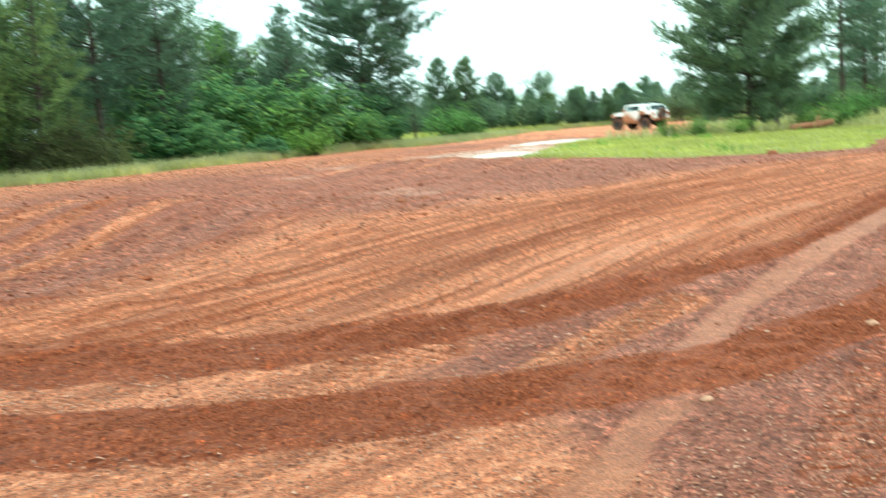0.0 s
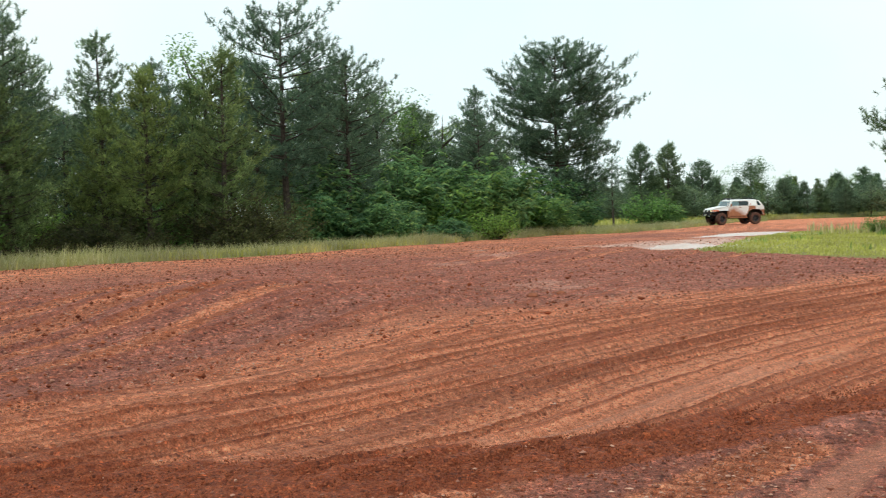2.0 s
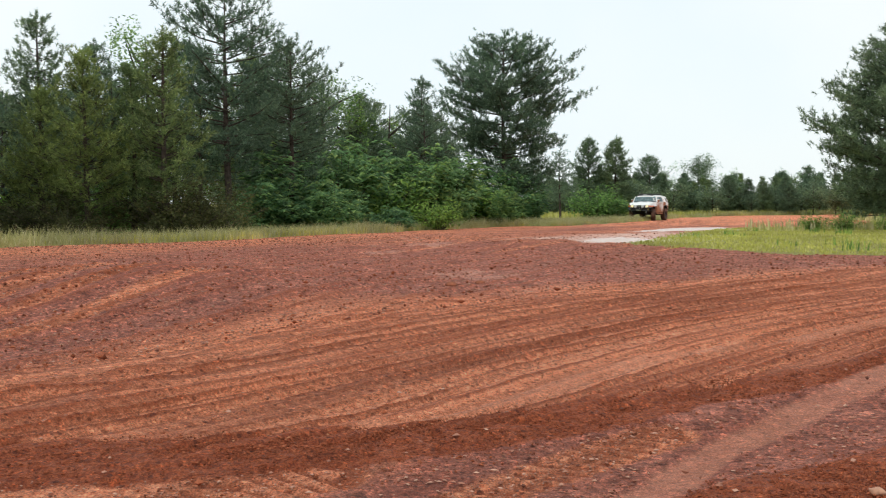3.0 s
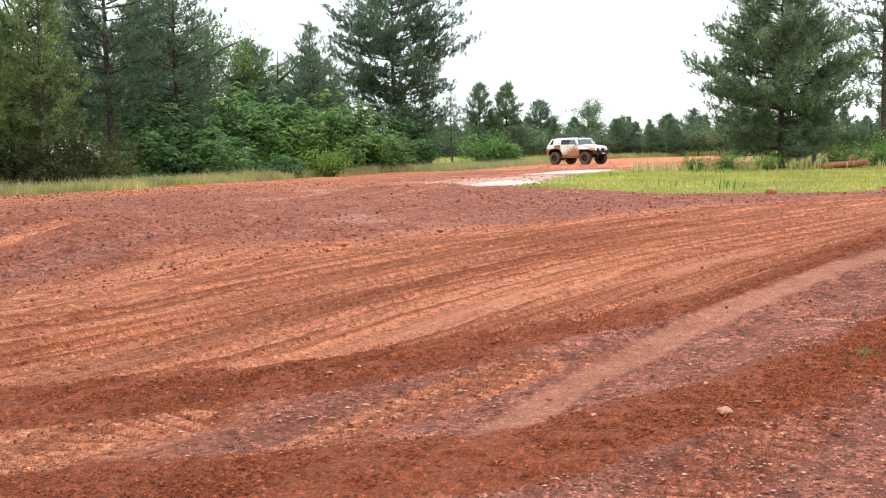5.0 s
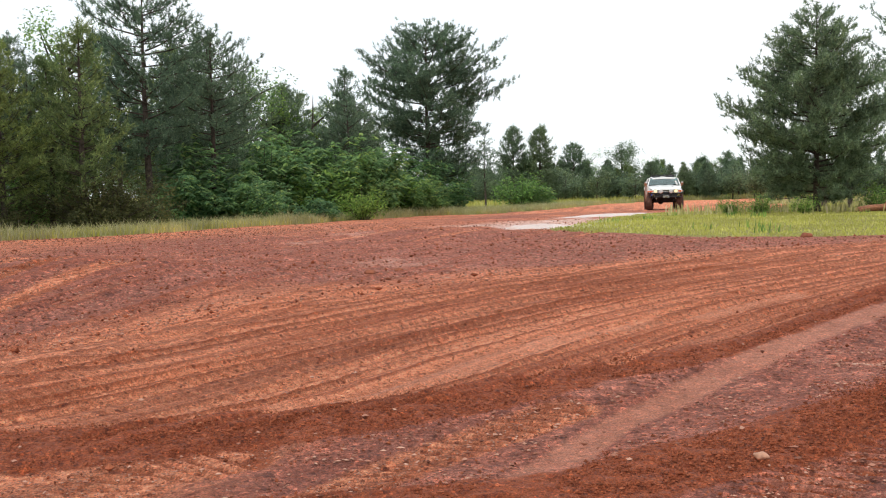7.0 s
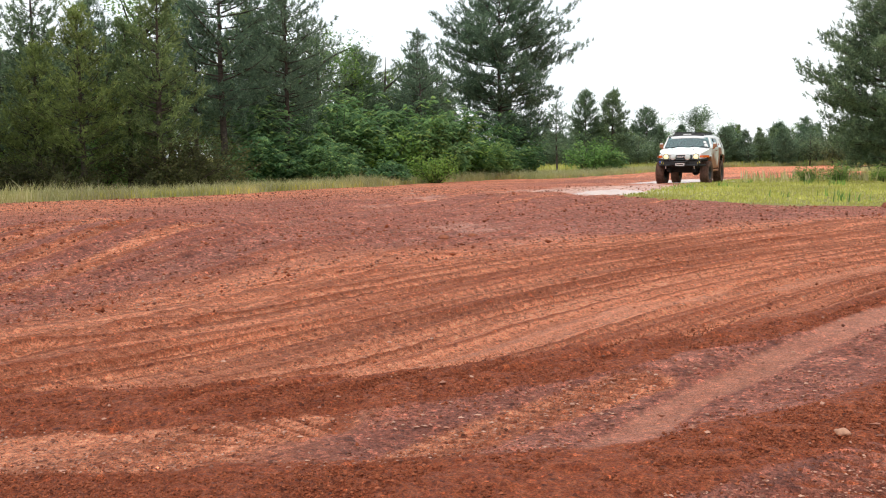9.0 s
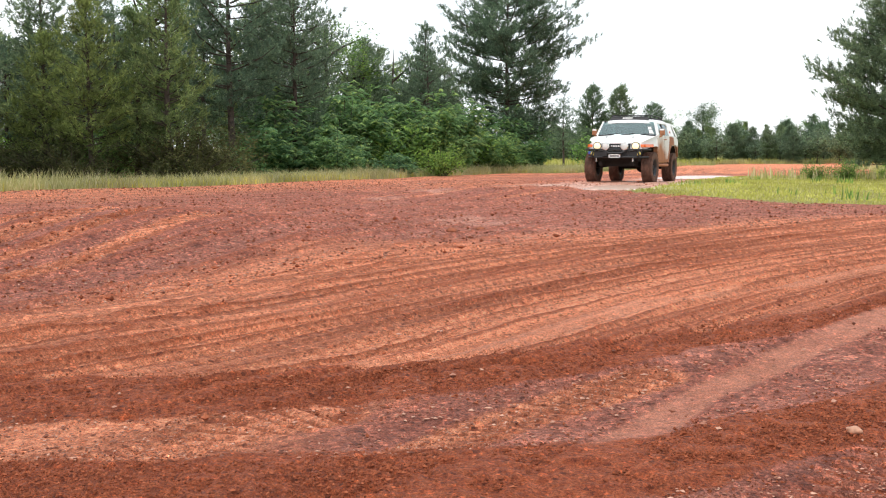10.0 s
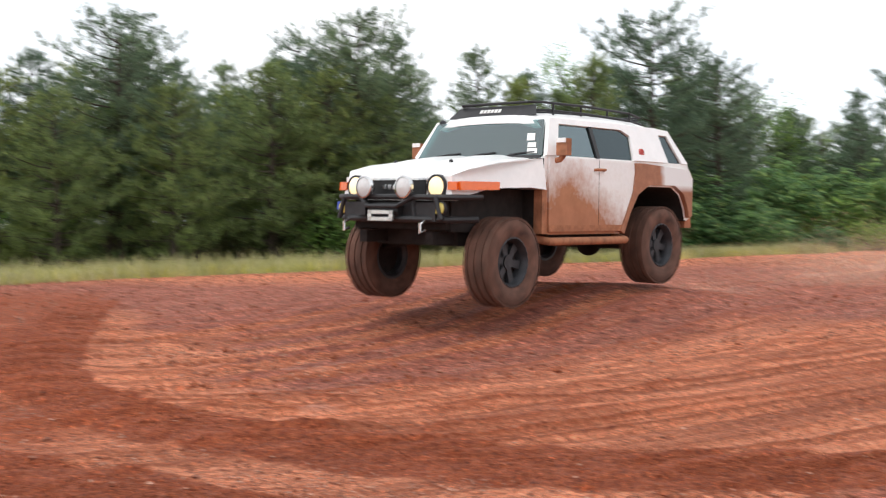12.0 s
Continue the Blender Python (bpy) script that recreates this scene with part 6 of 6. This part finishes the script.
# start, end, where it rises, how it travels, size, drops
for k, (t0, t1, p, v, sp, n, sz) in enumerate((
        (9.05, 9.75, (8.2, 38.8, .5), (-.6, -3.6, 1.2), (.7, .6, .6), 2600, .026),
        (9.1, 9.8, (10.4, 38.6, .5), (1.3, -3.0, 1.1), (.6, .6, .5), 1800, .026),
        (9.9, 10.55, (7.9, 33.4, .5), (.4, -2.5, 1.3), (.6, .5, .45), 1800, .026),
        (10.15, 10.95, (5.5, 29.0, .55), (.3, -.6, 2.3), (1.3, .8, .6), 6000, .028),
        (10.2, 11.2, (6.2, 29.4, .55), (.5, 0, 3.1), (1.3, .9, .8), 7000, .028),
        (10.25, 11.3, (6.7, 29.6, .55), (.6, .2, 4.4), (1.4, .9, .85), 8000, .028),
        (10.3, 11.4, (7.0, 29.8, .55), (.7, .3, 5.0), (1.3, .9, .8), 6000, .027),
        (10.3, 11.0, (4.8, 28.0, .6), (.4, -.4, 2.6), (.9, .8, .6), 6000, .028),
        (10.25, 10.95, (6.9, 29.6, .5), (.7, .2, 1.9), (1.3, .8, .5), 5000, .028),
        (10.25, 11.05, (5.8, 28.2, .5), (.6, .0, 1.5), (1.6, .6, .4), 6000, .028),
        (10.55, 11.3, (5.0, 27.2, .6), (.5, -.4, 1.8), (1.0, .8, .5), 4000, .022),
        (10.75, 11.4, (4.4, 25.8, .62), (.3, -.2, 1.5), (.9, .7, .4), 2500, .018))):
    SPLASH.append((swarm("mud_splash", 200 + k, int(n * 11), sp, sz * .22, M_spray, "orange spray of muddy water thrown up by the wheels"), t0, t1, p, v, 9.0))
for k, (t0, t1, p, v, sp, n, sz) in enumerate((
        (10.6, 11.9, (4.2, 26.4, .75), (.5, .2, .4), (2.6, 2.0, .7), 12000, .011),
        (11.1, 12.6, (3.9, 25.2, .95), (.5, .2, .3), (3.2, 2.4, 1.1), 15000, .010),
        (11.3, 12.8, (3.0, 23.2, .95), (.5, .2, .35), (3.0, 2.2, 1.0), 15000, .009),
        (11.55, 12.9, (2.0, 21.2, .85), (.5, .2, .4), (2.6, 1.8, .9), 15000, .008),
        (11.75, 13.0, (1.0, 18.9, .80), (.5, .2, .4), (2.0, 1.5, .7), 14000, .007),
        (11.9, 13.0, (-.7, 15.4, .75), (.6, .3, .5), (.9, .9, .35), 6000, .005))):
    SPLASH.append((swarm("dust_cloud", 300 + k, n * 5, sp, sz * .66, M_dust, "thin brown dust hanging behind the wheels"), t0, t1, p, v, .5))


# ---- what moves ----
def motions():
    # seconds, place of the car on the ground, pitch, roll, yaw (0: it looks along y)
    far = [(0.0, 26.9, 81.6, 30), (0.5, 26.1, 84.4, 44), (1.0, 24.2, 86.6, 70), (1.5, 21.4, 87.2, 92), (2.0, 19.8, 86.8, 104), (2.5, 18.3, 86.0, 125), (3.0, 17.3, 85.3, 152), (3.2, 17.1, 84.9, 156),
           (4.0, 17.3, 81.6, 195), (4.8, 18.5, 79.2, 218), (5.5, 20.0, 77.9, 214), (6.0, 20.9, 75.4, 207), (6.5, 20.4, 70.3, 184), (7.0, 18.6, 64.3, 169), (7.5, 16.9, 58.7, 161), (7.7, 16.2, 56.6, 159), (8.6, 12.9, 48.2, 157)]
    near = [(9.5, 9.61, 40.1, .50, -.6, 0, 156.5), (10.0, 7.3, 34.9, .62, .6, 0, 157), (10.5, 5.1, 30.46, .654, .8, -1.5, 158.5), (11.0, 2.917, 24.84, .692, -.6, -1.8, 159),
            (11.5, .375, 18.95, .638, -.7, -1.9, 157.6), (11.7, -.677, 16.43, .676, 1.4, -2.4, 158.2), (11.8, -1.225, 15.28, .772, 2.8, -2.4, 158.3), (11.9, -1.795, 14.14, .871, 2.5, -1.9, 158.1), (12.0, -2.297, 12.9, .962, .1, -1.6, 158.1)]
    rows = [(t, x, y, ground_z(x, y) + .01, 0, 0, yaw) for t, x, y, yaw in far] + near
    walk(car, [(t, pose(x, y, z, a, b, c)) for t, x, y, z, a, b, c in rows])
    # wheels: rolling from the way covered, front pair steered and sprung
    ts = [r[0] for r in rows]
    fine = np.arange(0, 12.001, 1 / 30)
    px, py = np.interp(fine, ts, [r[1] for r in rows]), np.interp(fine, ts, [r[2] for r in rows])
    run = np.concatenate([[0], np.cumsum(np.hypot(np.diff(px), np.diff(py)))])
    steer = np.interp(fine, [0, 1, 3, 4, 4.8, 5.5, 6.5, 7.5, 9, 11, 12], [14, 16, 20, 22, 8, -12, -14, -8, -4, 0, 3])
    drop = np.interp(fine, [0, 10.9, 11.0, 11.5, 11.8, 11.9, 12.0], [.43, .43, .44, .50, .49, .36, .31])
    for wheel, (x, y) in zip(wheels, ((-.82, 1.345), (.82, 1.345), (-.82, -1.345), (.82, -1.345))):
        front = y > 0
        keys = []
        for t, d, st, z in zip(fine, run, steer, drop):
            m = pose(x, y, z if front else .43, 0, 0, st if front else 0) @ Matrix.Rotation(-d / .435, 4, "X")
            keys.append((float(t), m))
        walk(wheel, keys)
    # thrown mud rises out of the puddle, falls and sinks back into the ground
    for k, (ob, t0, t1, p, v, pull) in enumerate(SPLASH):
        rest = pose(p[0], p[1], -6, 0, 0, 0)
        keys = [(0.0, rest)]
        if t0 > .2:
            keys.append((t0 - .1, pose(p[0], p[1], -2.5)))
        for q in np.arange(0, min(t1, 12.0) - t0 + .001, .1):
            z = p[2] - (.35 if pull > 1 else .15) + v[2] * q - pull * .5 * q * q
            keys.append((t0 + float(q), pose(p[0] + v[0] * q, p[1] + v[1] * q, z, 0, 0, 12 * q)))
        if t1 < 11.6:
            keys.append((t1 + .3, pose(p[0], p[1], -3)))
            keys.append((12.0, rest))
        elif keys[-1][0] < 11.99:
            q = 12.0 - t0
            keys.append((12.0, pose(p[0] + v[0] * q, p[1] + v[1] * q, p[2] - .15 + v[2] * q - pull * .5 * q * q, 0, 0, 12 * q)))
        walk(ob, keys)


motions()
